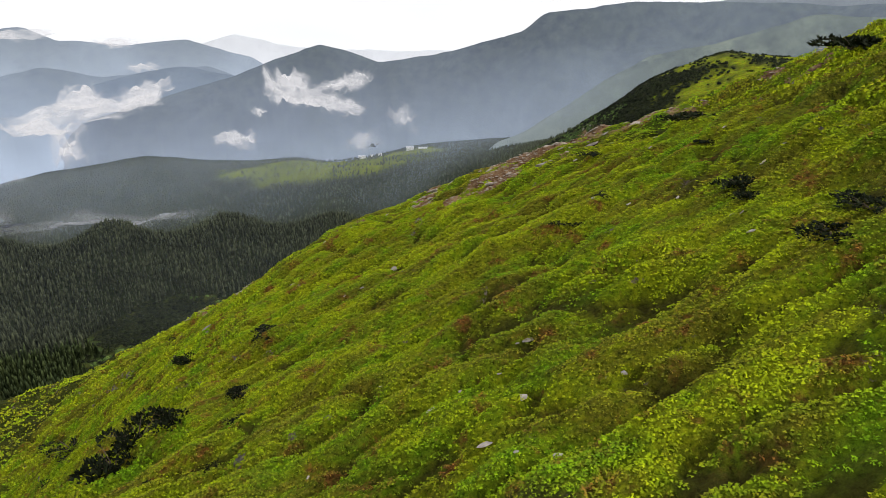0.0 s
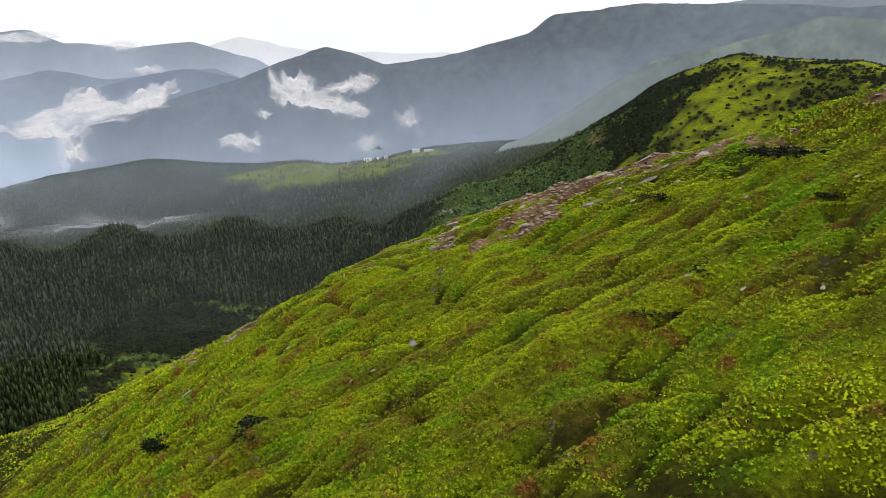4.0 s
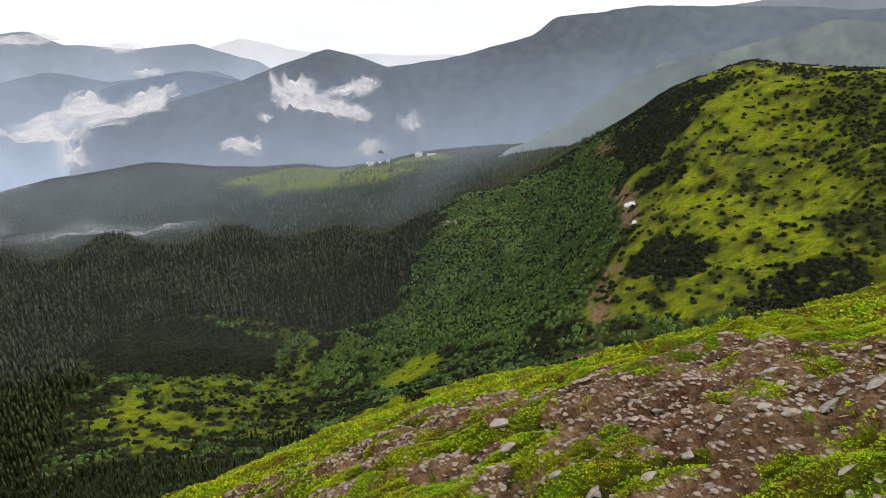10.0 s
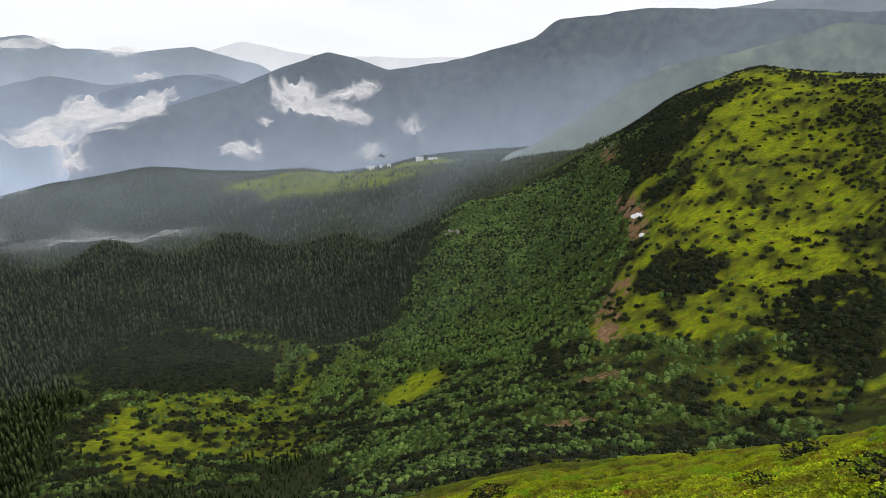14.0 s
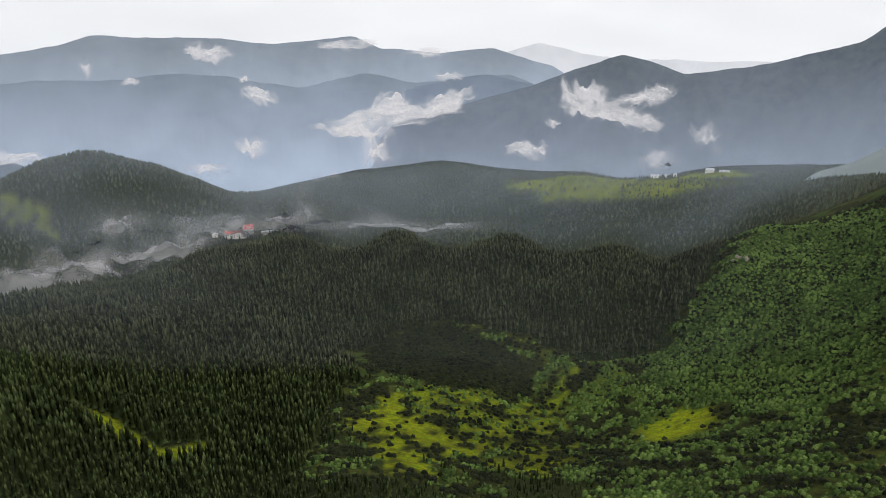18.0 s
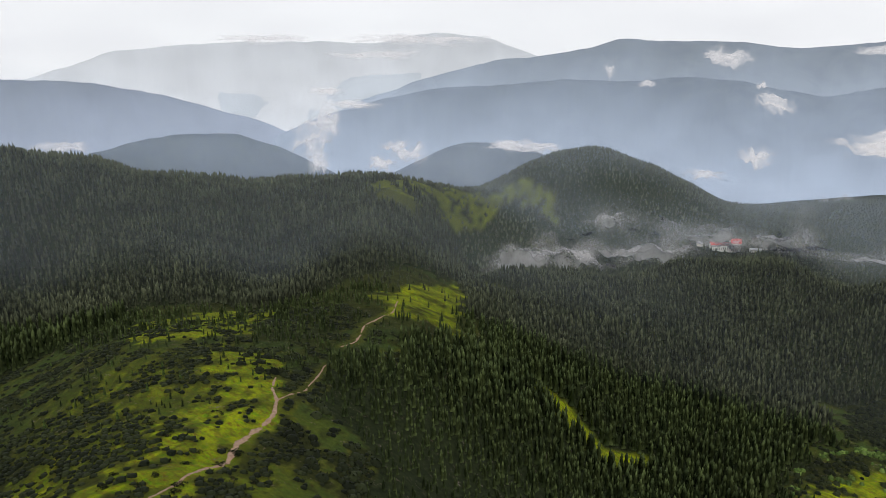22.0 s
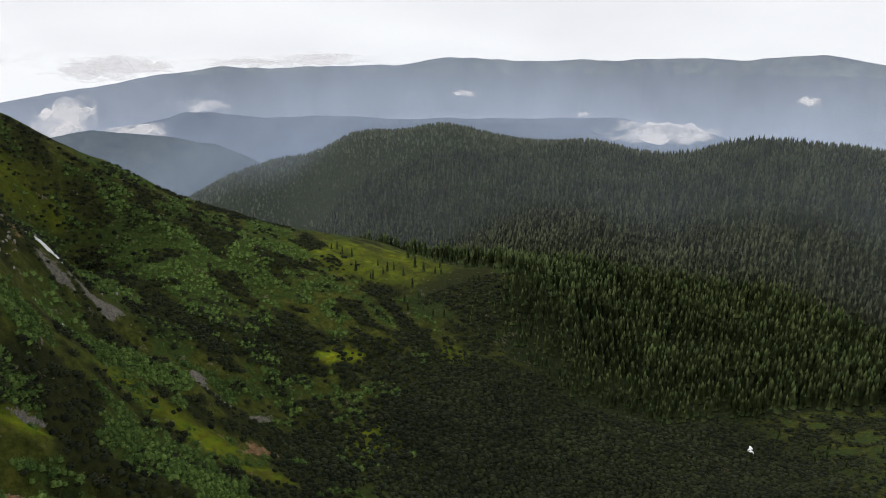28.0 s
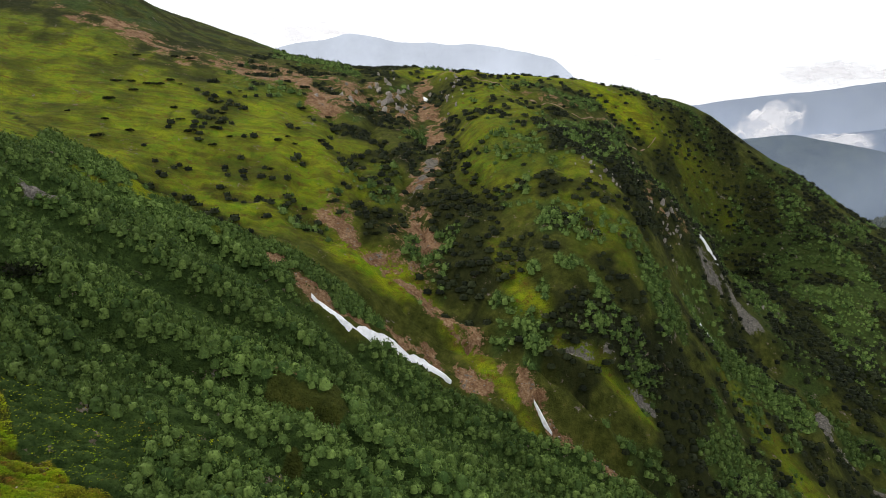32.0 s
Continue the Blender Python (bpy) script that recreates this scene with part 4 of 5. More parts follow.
for number, (name, (radius, crest)) in enumerate(RANGES.items()):
    crest = sorted((a - 360 if a > 270 else a, h) for a, h in crest)
    taper = 24 if "hazy" in name or "misty" in name else 10
    az = [crest[0][0] - taper] + [a for a, h in crest] + [crest[-1][0] + taper]
    hi = [min(crest[0][1] - 250, -328)] + [h for a, h in crest] + [min(crest[-1][1] - 250, -328)]
    if crest[0][0] < -25:
        hi[0] = crest[0][1]
    fine = np.arange(az[0], az[-1], 0.12)
    top = np.interp(fine, az, hi)
    soft = np.convolve(np.pad(top, 4, mode="edge"), np.hanning(11)[1:-1] / np.hanning(11)[1:-1].sum(), "valid")
    top = soft + grain(fine * radius / 57.3, fine * 0 + number, 160, number, 4) * 7
    down = np.array([-0.42, -0.34, -0.26, -0.19, -0.13, -0.08, -0.04, -0.015, 0.0, 0.02, 0.05])
    share = np.array([0.0, 0.10, 0.24, 0.40, 0.56, 0.72, 0.86, 0.96, 1.0, 0.95, 0.7])
    base = -330.0
    r = radius * (1 + down[:, None] * 0.55) + 0 * fine[None]
    fx, fy = -r * np.sin(np.radians(fine))[None], 60 + r * np.cos(np.radians(fine))[None]
    fz = base + (np.maximum(top, base + 5)[None] - base) * share[:, None]
    fz = fz + grain(fx, fy, 240, number + 5.0, 4) * 70 * (share * (1 - share) * 4)[:, None]
    rows, cols = fz.shape
    a, b = np.meshgrid(np.arange(rows - 1), np.arange(cols - 1), indexing="ij")
    quads = np.stack([a * cols + b, (a + 1) * cols + b, (a + 1) * cols + b + 1, a * cols + b + 1], -1).reshape(-1, 4)
    colour, amount = PAINTED_HAZE[name]
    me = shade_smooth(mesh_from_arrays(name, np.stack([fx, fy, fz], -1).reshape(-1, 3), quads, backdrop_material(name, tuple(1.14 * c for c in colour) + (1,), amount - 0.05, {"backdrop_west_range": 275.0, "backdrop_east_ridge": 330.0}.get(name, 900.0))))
    tagged(new(name, me), "distant wooded mountain range with blue haze painted on", "backdrop", kind="structure")


# ---- woods ----
def spruce_shape(sides, tiers, wide=0.185):
    """A spruce of unit height: one jagged cone with whorls of drooping branches, and its triangles."""
    v, f = [(0, 0, 1.0)], []
    rings = []
    for t in range(tiers):
        top = 1 - t / tiers
        bottom = 1 - (t + 1) / tiers
        for z, rad in ((0.06 + 0.94 * (bottom + 0.10 / tiers), wide * (0.16 + 0.84 * (1 - bottom) ** 0.85)), (0.06 + 0.94 * bottom, wide * 0.62 * (0.16 + 0.84 * (1 - bottom) ** 0.85))):
            if t == tiers - 1 and rad < wide * 0.8:
                break
            ring = []
            for s in range(sides):
                a = 2 * math.pi * (s + 0.5 * t) / sides
                k = rad * (1.0, 0.80, 1.12, 0.86, 1.05, 0.78)[(s + t) % 6]
                ring.append(len(v))
                v.append((k * math.cos(a), k * math.sin(a), z - (0.02 if s % 2 else -0.012)))
            rings.append(ring)
    for s in range(sides):
        f.append((0, rings[0][s], rings[0][(s + 1) % sides]))
    for a, b in zip(rings, rings[1:]):
        for s in range(sides):
            q = (s + 1) % sides
            f += [(a[s], b[s], b[q]), (a[s], b[q], a[q])]
    return np.array(v), np.array(f)


rng = np.random.default_rng(7)


def scatter(step, x0, x1, y0, y1, keep):
    gx, gy = np.meshgrid(np.arange(x0, x1, step), np.arange(y0, y1, step))
    gx, gy = gx.ravel() + rng.uniform(-0.48, 0.48, gx.size) * step, gy.ravel() + rng.uniform(-0.48, 0.48, gx.size) * step
    ok = keep(gx, gy)
    return gx[ok], gy[ok]


def plant(name, label, category, x, y, tall, shape, material, sink=0.3, squash=None):
    v, f = shape
    places = np.stack([x, y, height(x, y) - sink], -1)
    co, fa = spread(v, f, places, tall, rng.uniform(0, 6.28, len(x)), squash)
    me = mesh_from_arrays(name, co, fa, material)
    ob = new(name, me)
    return tagged(ob, label, category, kind="stuff")


def wooded(low, high):
    def keep(x, y):
        far = np.hypot(x + 20, y - 90)
        turn = np.degrees(np.arctan2(-(x + 20), y - 90)) % 360
        seen = (turn < 150) | (turn > 325)
        ok = seen & (far > low) & (far <= high)
        out = np.zeros(len(x), bool)
        out[ok] = cover(x[ok], y[ok])[0] > rng.uniform(0.15, 0.85, ok.sum())
        # a narrow felled line through the woods
        return out & (along(x, y, [(-870, -155), (-1060, -205)], 3.2) < 0.5)
    return keep


for low, high, step, sides, tiers in ((150, 700, 6.2, 6, 3), (700, 1300, 7.4, 5, 2), (1300, 2700, 12.0, 5, 1)):
    fx, fy = scatter(step, -high, high * 0.5, -high * 0.8, high, wooded(low, high))
    tall = rng.uniform(10, 20, len(fx)) * {700: 1.0, 1300: 0.92, 2700: 0.62}[high] * np.where(inside(fx, fy, OPEN_MASSIF), 0.55, 1.0) * np.clip((np.hypot(fx + 20, fy - 90) - 200) / 300, 0.4, 1) * (1 + 0.12 * grain(fx, fy, 90, 21.0, 2))
    plant("spruce_forest", "dense dark green spruce forest on the mountain slopes", "forest", fx, fy, np.maximum(tall, 3), spruce_shape(sides, tiers, {700: 0.165, 1300: 0.17, 2700: 0.26}[high]), NEAR_SPRUCE if high == 700 else SPRUCE)


def leaf_clump(count, flat, leaf, seed, inner=0.9):
    """A shrub of unit width: a dark inner dome and many small leafy sprays on it."""
    r = np.random.default_rng(seed)
    v, f = [], []
    n = 7
    for k in range(n):
        a = 2 * math.pi * k / n
        v.append((0.5 * inner * math.cos(a), 0.5 * inner * math.sin(a), 0.0))
        v.append((0.36 * inner * math.cos(a + 0.3), 0.36 * inner * math.sin(a + 0.3), flat * inner * 0.75))
    v.append((0, 0, flat * inner))
    for k in range(n):
        a, b, c, d = 2 * k, 2 * ((k + 1) % n), 2 * k + 1, 2 * ((k + 1) % n) + 1
        f += [(a, b, d), (a, d, c), (c, d, 2 * n)]
    for k in range(count):
        up = r.uniform(0.05, 1.0)
        a = r.uniform(0, 2 * math.pi)
        out = math.sqrt(max(0.0, 1 - up * up)) * r.uniform(0.75, 1.05)
        c = Vector((0.5 * out * math.cos(a), 0.5 * out * math.sin(a), flat * up * r.uniform(0.8, 1.08)))
        side = Vector(r.normal(size=3)).normalized()
        tip = Vector((math.cos(a) * out, math.sin(a) * out, up)) + Vector(r.normal(size=3)) * 0.5
        tip.normalize()
        start = len(v)
        v += [tuple(c - side * leaf * 0.5 - tip * leaf * 0.3), tuple(c + side * leaf * 0.5 - tip * leaf * 0.3), tuple(c + tip * leaf * 0.7)]
        f.append((start, start + 1, start + 2))
    return np.array(v), np.array(f)


def covered(kind):
    def keep(x, y):
        turn = np.degrees(np.arctan2(-(x + 20), y - 90)) % 360
        ok = (turn < 216) | (turn > 325)
        out = np.zeros(len(x), bool)
        out[ok] = cover(x[ok], y[ok])[kind] > rng.uniform(0.1, 0.95, ok.sum())
        return out
    return keep


# green alder thickets
for name, label, box, step, wide, shape in (
        ("alder_thicket", "thick green alder bushes on the steep gully slopes", (-190, 64, -130, 66), 1.3, (1.0, 2.6), leaf_clump(34, 0.74, 0.185, 3, 0.72)),
        ("alder_thicket", "green alder bushes scattered over the cirque wall", (-340, 40, -300, -60), 2.0, (1.2, 2.8), leaf_clump(18, 0.64, 0.24, 4, 0.70)),
        ("alder_thicket", "dense green alder bushes on the flank of the green hill", (-330, 260, 230, 1180), 3.9, (2.6, 5.2), leaf_clump(7, 0.62, 0.30, 5))):
    bx, by = scatter(step, *box, covered(1))
    rows = np.where(by < 70, 3.0 * np.abs(alder_ribs(bx, by)) - 0.86, 0.4 * grain(0.10 * (bx * 0.95 - by * 0.31), 0.31 * bx + 0.95 * by, 6.0, 43.0, 2))
    size = rng.uniform(*wide, len(bx)) * (1 + 0.2 * grain(bx, by, 12, 41.0, 2) + 0.45 * np.clip(rows, -1, 0.6))
    stand = (rows > -0.62) & ~((bx > -11) & (by > 9) & (by < 60))
    bx, by, size = bx[stand], by[stand], size[stand]
    plant(name, label, "bushes", bx, by, size, shape, ALDER, 0.1, rng.uniform(0.8, 1.25, len(bx)))
# dwarf pine mats
for box, step, wide, shape in (((-340, 40, -310, 70), 2.4, (1.9, 3.4), leaf_clump(12, 0.42, 0.26, 6)), ((-640, -190, -170, 320), 3.0, (2.1, 4.0), leaf_clump(9, 0.40, 0.28, 7)), ((-420, 560, 180, 1180), 5.2, (3.6, 6.8), leaf_clump(6, 0.44, 0.30, 8))):
    bx, by = scatter(step, *box, covered(2))
    size = rng.uniform(*wide, len(bx))
    plant("dwarf_pine_mat", "low dark mats of dwarf mountain pine on the slopes", "bushes", bx, by, size, shape, DWARF_PINE, 0.1, rng.uniform(0.8, 1.2, len(bx)))
# bilberry and grass tufts on the near slope
def turfed(x, y):
    out = (np.hypot(x - 2, y - 40) < 105) & (y > 8)
    c = cover(x[out], y[out])
    out[out] = np.maximum.reduce([c[3], c[4], 0.7 * c[1]]) < rng.uniform(0.3, 0.75, out.sum())
    return out


def tuft(leaves, leaf, seed):
    """A small bilberry cushion, one unit wide: loose leafy sprays over a dome."""
    r = np.random.default_rng(seed)
    v, f = [], []
    for k in range(leaves):
        a, d = r.uniform(0, 2 * math.pi), 0.62 * math.sqrt(r.uniform(0.0, 1))
        c = np.array([d * math.cos(a), d * math.sin(a), 0.34 * (1 - 2.0 * d * d) * r.uniform(0.6, 1.1)])
        up = np.array([1.1 * d * math.cos(a), 1.1 * d * math.sin(a), 0.9]) + r.normal(size=3) * 0.42
        side = np.cross(up, r.normal(size=3))
        side /= np.linalg.norm(side) + 1e-6
        ahead = np.cross(side, up)
        ahead /= np.linalg.norm(ahead) + 1e-6
        size = leaf * r.uniform(0.7, 1.25)
        n = len(v)
        v += [tuple(c - side * size * 0.55 - ahead * size * 0.4), tuple(c + side * size * 0.55 - ahead * size * 0.4), tuple(c + ahead * size * 0.7)]
        f.append((n, n + 1, n + 2))
    return np.array(v), np.array(f)


def corridor(x, y):
    """The strip of slope that lies closest under the flight."""
    return ((np.abs(x - 7) < 21) & (y > 9) & (y < 75)) | ((np.abs(x - 10) < 22) & (y >= 75) & (y < 107))


for k, (step, leaves, leaf, wide) in enumerate(((0.20, 10, 0.34, 1.15), (0.31, 7, 0.38, 1.05), (0.52, 5, 0.40, 0.95))):
    bx, by = scatter(step, *((-15, 33, 9, 107), (-60, 66, 8, 105), (-70, 107, 8, 147))[k], turfed)
    d, close = np.hypot(bx - 3, by - 42), corridor(bx, by)
    pick = close if k == 0 else (~close & (d < 62)) if k == 1 else (~close & (d >= 62))
    long, short = furrow(bx, by)
    pick &= (np.abs(long) > 0.11 * rng.uniform(0.2, 1.8, len(bx))) & (np.abs(short) > 0.03 * rng.uniform(0.0, 2.0, len(bx)))
    bx, by = bx[pick], by[pick]
    size = rng.uniform(0.75, 1.35, len(bx)) * step * wide * (1 + 0.25 * grain(bx, by, 3.0, 51.0, 2))
    plant("bilberry_turf", "low lush bilberry and grass tufts covering the slope", "grass", bx, by, size, tuft(leaves, leaf, 9 + k), TURF, 0.02, rng.uniform(0.8, 1.5, len(bx)))


# ---- haze in the valleys ----
def haze_veil(radius, density, rise, start, stop, tall=False):
    az = np.radians(np.arange(start, stop, 0.8))
    wave = radius(np.degrees(az)) * (1 + 0.012 * np.sin(az * 7))
    hx, hy = -wave * np.sin(az), 60 + wave * np.cos(az)
    base = height(hx, hy)
    steps = np.array([0.0, 0.12, 0.3, 0.55, 0.8, 1.0, 1.5, 2.2, 3.2])
    up = np.concatenate([steps[:6] * rise, [320, 520, 720]]) if tall else steps * rise
    hz = base[None] + up[:, None]
    ends = np.clip((np.degrees(az) - start) / 16, 0, 1) * np.clip((stop - np.degrees(az)) / 16, 0, 1)
    level = np.clip(steps, 0, 1) ** 1.2 * np.array([1, 1, 1, 1, 1, 1, 0.85, 0.5, 0.0])
    vs = np.stack([hx[None] + 0 * hz, hy[None] + 0 * hz, hz], -1)
    rows, cols = hz.shape
    a, b = np.meshgrid(np.arange(rows - 1), np.arange(cols - 1), indexing="ij")
    quads = np.stack([a * cols + b, (a + 1) * cols + b, (a + 1) * cols + b + 1, a * cols + b + 1], -1).reshape(-1, 4)
    me = shade_smooth(mesh_from_arrays("haze", vs.reshape(-1, 3), quads, HAZE_AIR))
    me.attributes.new("veil", "FLOAT", "POINT").data.foreach_set("value", (level[:, None] * density * ends[None] + 0 * hz).astype(np.float32).ravel())
    return tagged(new("haze", me), "thin grey haze hanging over the wooded valleys", "haze", kind="structure")


# over the near woods, over the west slope, in the valley behind the wooded plateau, and before the far meadow
haze_veil(lambda a: 720 + 0 * a, 0.020, 40, -14, 180, True)
haze_veil(lambda a: 880 + 0 * a, 0.046, 40, 36, 170, True)
haze_veil(lambda a: np.interp(a, [-50, 0, 3, 14, 29, 38, 46, 60, 170], [1250, 1180, 1180, 1400, 1660, 1610, 1570, 1620, 1620]), 0.13, 60, -45, 168)
haze_veil(lambda a: 1960 + 0 * a, 0.14, 80, -50, 170)
haze_veil(lambda a: 2330 + 0 * a, 0.11, 45, -50, 60)


# ---- clouds that cling to the ridges, and valley mist ----
def cloud(name, label, turn, level, radius, wide, tall, seed, thick=1.0, material=None, layers=1, lean=0.0):
    """Curved ragged sheets of vapour, one behind the other; turn: its heading in degrees, wide in degrees."""
    vs, fs, at = [], [], []
    for layer in range(layers):
        r = radius - 45 * layer
        n, m = 44, 18
        u, v = np.meshgrid(np.linspace(-1, 1, n), np.linspace(-1, 1, m))
        az = np.radians(turn + 0.5 * wide * (u + 0.06 * layer))
        wobble = grain(u * 3 + seed, v * 3 + layer * 7, 1.0, seed, 3)
        rr = r + 30 * wobble
        z = level + 0.5 * tall * v + lean * tall * u + 0.16 * tall * wobble
        body = np.clip(1.02 - np.sqrt(u * u + v * v) - 0.38 * np.abs(grain(u * 2.2 + seed * 3, v * 2.2, 1.0, seed + layer, 3)), 0, 1)
        start = sum(len(q) for q in vs)
        vs.append(np.stack([-rr * np.sin(az), 60 + rr * np.cos(az), z], -1).reshape(-1, 3))
        a, b = np.meshgrid(np.arange(m - 1), np.arange(n - 1), indexing="ij")
        fs.append(start + np.stack([a * n + b, a * n + b + 1, (a + 1) * n + b + 1, (a + 1) * n + b], -1).reshape(-1, 4))
        at.append(np.clip(body * 2.2 * thick, 0, 1).ravel())
    me = shade_smooth(mesh_from_arrays(name, np.concatenate(vs), np.concatenate(fs), material or FAR_CLOUD))
    me.attributes.new("veil", "FLOAT", "POINT").data.foreach_set("value", np.concatenate(at).astype(np.float32))
    return tagged(new(name, me), label, "cloud", kind="structure")


WHITE = "white wisp of cloud clinging to the wooded ridge"
for seed, (turn, level, radius, wide, tall, thick, lean) in enumerate((
        (12.1, 190, 2720, 4.6, 160, 1.2, 0.15),
        (10.0, 146, 2720, 8.6, 95, 1.0, 0.42),
        (7.9, 110, 2720, 4.2, 70, 0.8, 0.2),
        (7.0, 208, 2720, 3.6, 85, 0.9, -0.25),
        (9.0, 186, 2720, 5.2, 60, 0.7, -0.35),
        (16.3, 11, 2720, 4.3, 74, 1.0, 0.1),
        (26.4, 132, 2720, 13.5, 95, 1.1, -0.38),
        (22.1, 178, 2720, 5.2, 105, 1.2, -0.35),
        (26.8, 165, 2720, 4.2, 105, 1.0, -0.2),
        (29.5, 76, 2720, 7.4, 95, 1.1, 0.1),
        (27.6, 8, 2720, 3.4, 170, 0.6, 0),
        (22.2, 262, 2720, 2.9, 42, 0.9, 0),
        (29.6, 369, 3171, 5.6, 54, 1.0, -0.1),
        (23.7, 336, 3171, 4.2, 46, 0.8, 0),
        (31.0, -119, 2700, 4.2, 95, 0.6, 0),
        (3.2, 70, 2720, 3.4, 120, 0.4, 0.2),
        (6.7, -18, 2720, 3.0, 80, 0.45, 0),
        (14.3, 106, 2720, 1.6, 40, 0.6, 0),
)):
    cloud("cloud", WHITE, turn, level, radius, wide, tall, seed + 0.0, thick, None, 1, lean)
for seed, (turn, level, radius, wide, tall, thick, lean) in enumerate((
        (6.3, -11, 2720, 3.9, 104, 0.4, 0),
        (39.7, 343, 2982, 4.5, 89, 1, 0.1),
        (36.3, 188, 2944, 3.5, 92, 0.9, 0.2),
        (47.7, 288, 3133, 1.3, 98, 0.5, 0),
        (37, 30, 2720, 3.4, 102, 0.6, 0),
        (45, 246, 2944, 1.7, 31, 0.8, 0),
        (37.3, 248, 2944, 1, 31, 0.8, 0),
        (40.5, -42, 2700, 3.9, 46, 0.7, 0),
        (53.8, 10, 2850, 7.4, 50, 0.9, 0),
        (62.4, -33, 2950, 3.9, 98, 0.7, 0),
        (69.6, 57, 2950, 4.8, 215, 1, -0.3),
        (64.6, -69, 2940, 3, 79, 0.9, 0),
)):
    cloud("cloud", WHITE, turn, level, radius, wide, tall, seed + 20.0, thick, None, 1, lean)
for seed, (turn, level, radius, wide, tall, thick, lean) in enumerate((
        (63.6, 6, 2950, 3, 62, 0.9, -0.2),
        (69.4, -11, 2700, 2.1, 125, 0.6, 0),
        (54.3, 1, 3000, 5.1, 49, 0.9, 0),
        (87.1, 110, 2400, 4.4, 45, 1.1, 0),
        (102.6, 200, 3020, 2, 48, 0.8, 0),
        (93.4, 140, 3020, 2.7, 28, 0.6, 0),
        (73.1, 402, 4700, 8.3, 65, 0.9, 0),
        (61.7, 396, 4700, 13.9, 84, 1, -0.02),
        (65.2, 310, 4600, 9.9, 55, 0.8, 0),
        (68.9, 114, 4400, 3.6, 55, 0.7, 0),
)):
    cloud("cloud", WHITE, turn, level, radius, wide, tall, seed + 24.0, thick, None, 1, lean)
for seed, (turn, level, radius, wide, tall, thick, lean) in enumerate((
        (66.6, 147, 3133, 5.1, 34, 0.8, 0.1),
        (112, 149, 2350, 10.7, 98, 1.2, 0),
        (127, 207, 3020, 2.6, 31, 1, 0.1),
        (102.7, 202, 3020, 1.7, 38, 0.7, 0),
        (117.9, 137, 2950, 1.8, 32, 0.7, 0),
        (155.7, 154, 2800, 6, 154, 1.1, -0.35),
        (151.6, 98, 2800, 7.3, 78, 1, -0.2),
        (146.3, 171, 2950, 5.3, 61, 0.5, 0.1),
        (152.5, 267, 4750, 8.7, 140, 1, 0),
        (143.1, 329, 3171, 10, 46, 0.8, 0),
        (190.6, 494, 4850, 14.4, 240, 0.6, 0),
        (164.1, 339, 4850, 27.3, 175, 0.3, 0),
)):
    cloud("cloud", WHITE, turn, level, radius, wide, tall, seed + 36.0, thick, None, 1, lean)
for seed, (turn, level, radius, wide, tall, thick, lean) in enumerate((
        (152.6, 245, 4850, 10.8, 162, 0.9, 0.05),
        (138.5, 292, 4850, 10.8, 104, 0.8, 0),
)):
    cloud("cloud", WHITE, turn, level, radius, wide, tall, seed + 48.0, thick, None, 1, lean)
for seed, (turn, level, radius, wide, tall, thick, lean) in enumerate((
        (53.3, 17, 1280, 8.0, 100, 0.9, 0.1),
        (50.2, 38, 1330, 9.5, 85, 0.8, 0.2),
        (44.6, 24, 1450, 11.5, 75, 0.8, -0.1),
        (39.7, 26, 1600, 11.0, 75, 0.6, 0.1),
        (46.3, 64, 1500, 7.0, 80, 0.45, 0),
        (33.3, 10, 1750, 3.4, 130, 0.35, 0),
        (25.5, -16, 1700, 20.0, 50, 0.6, 0),
        (35.1, -10, 1720, 7.5, 60, 0.5, 0),
        (61.0, 120, 1000, 2.2, 60, 0.35, 0),
        (107.1, 152, 1000, 6.5, 34, 0.45, 0),
        (88.0, 150, 1020, 5.0, 50, 0.3, 0),
)):
    cloud("valley_mist", "grey shreds of mist rising from the wooded valley", turn, level, radius, wide, tall, seed + 70.3, thick, NEAR_MIST, 1, lean)



# ---- snow patches and paths, laid on the ground ----
def draped(name, line, widths, lift, material, bulge=0.0, across=5, step=1.5):
    """A strip along a line of (x, y), following the ground a little above it."""
    line = [Vector(p) for p in line]
    dense, wide = [], []
    for k in range(len(line) - 1):
        n = max(1, int((line[k + 1] - line[k]).length / step))
        for s in range(n):
            dense.append(line[k].lerp(line[k + 1], s / n))
            wide.append(widths[k] + (widths[k + 1] - widths[k]) * s / n)
    dense.append(line[-1])
    wide.append(widths[-1])
    rows = []
    for k, p in enumerate(dense):
        d = (dense[min(k + 1, len(dense) - 1)] - dense[max(k - 1, 0)]).normalized()
        side = Vector((-d.y, d.x))
        for s in range(across):
            u = s / (across - 1) * 2 - 1
            w = 0.5 * wide[k] * (1 + 0.35 * math.sin(k * 1.9 + 2.3 * u) + 0.2 * math.sin(k * 0.7))
            q = p + side * u * w
            rows.append((q.x, q.y, lift + bulge * (1 - u * u)))
    rows = np.array(rows)
    rows[:, 2] += height(rows[:, 0], rows[:, 1])
    edge = np.arange(len(rows)) % across
    rows[(edge == 0) | (edge == across - 1), 2] -= lift + 0.25
    n = len(dense)
    a, b = np.meshgrid(np.arange(n - 1), np.arange(across - 1), indexing="ij")
    quads = np.stack([a * across + b, a * across + b + 1, (a + 1) * across + b + 1, (a + 1) * across + b], -1).reshape(-1, 4)
    return new(name, shade_smooth(mesh_from_arrays(name, rows, quads, material)))


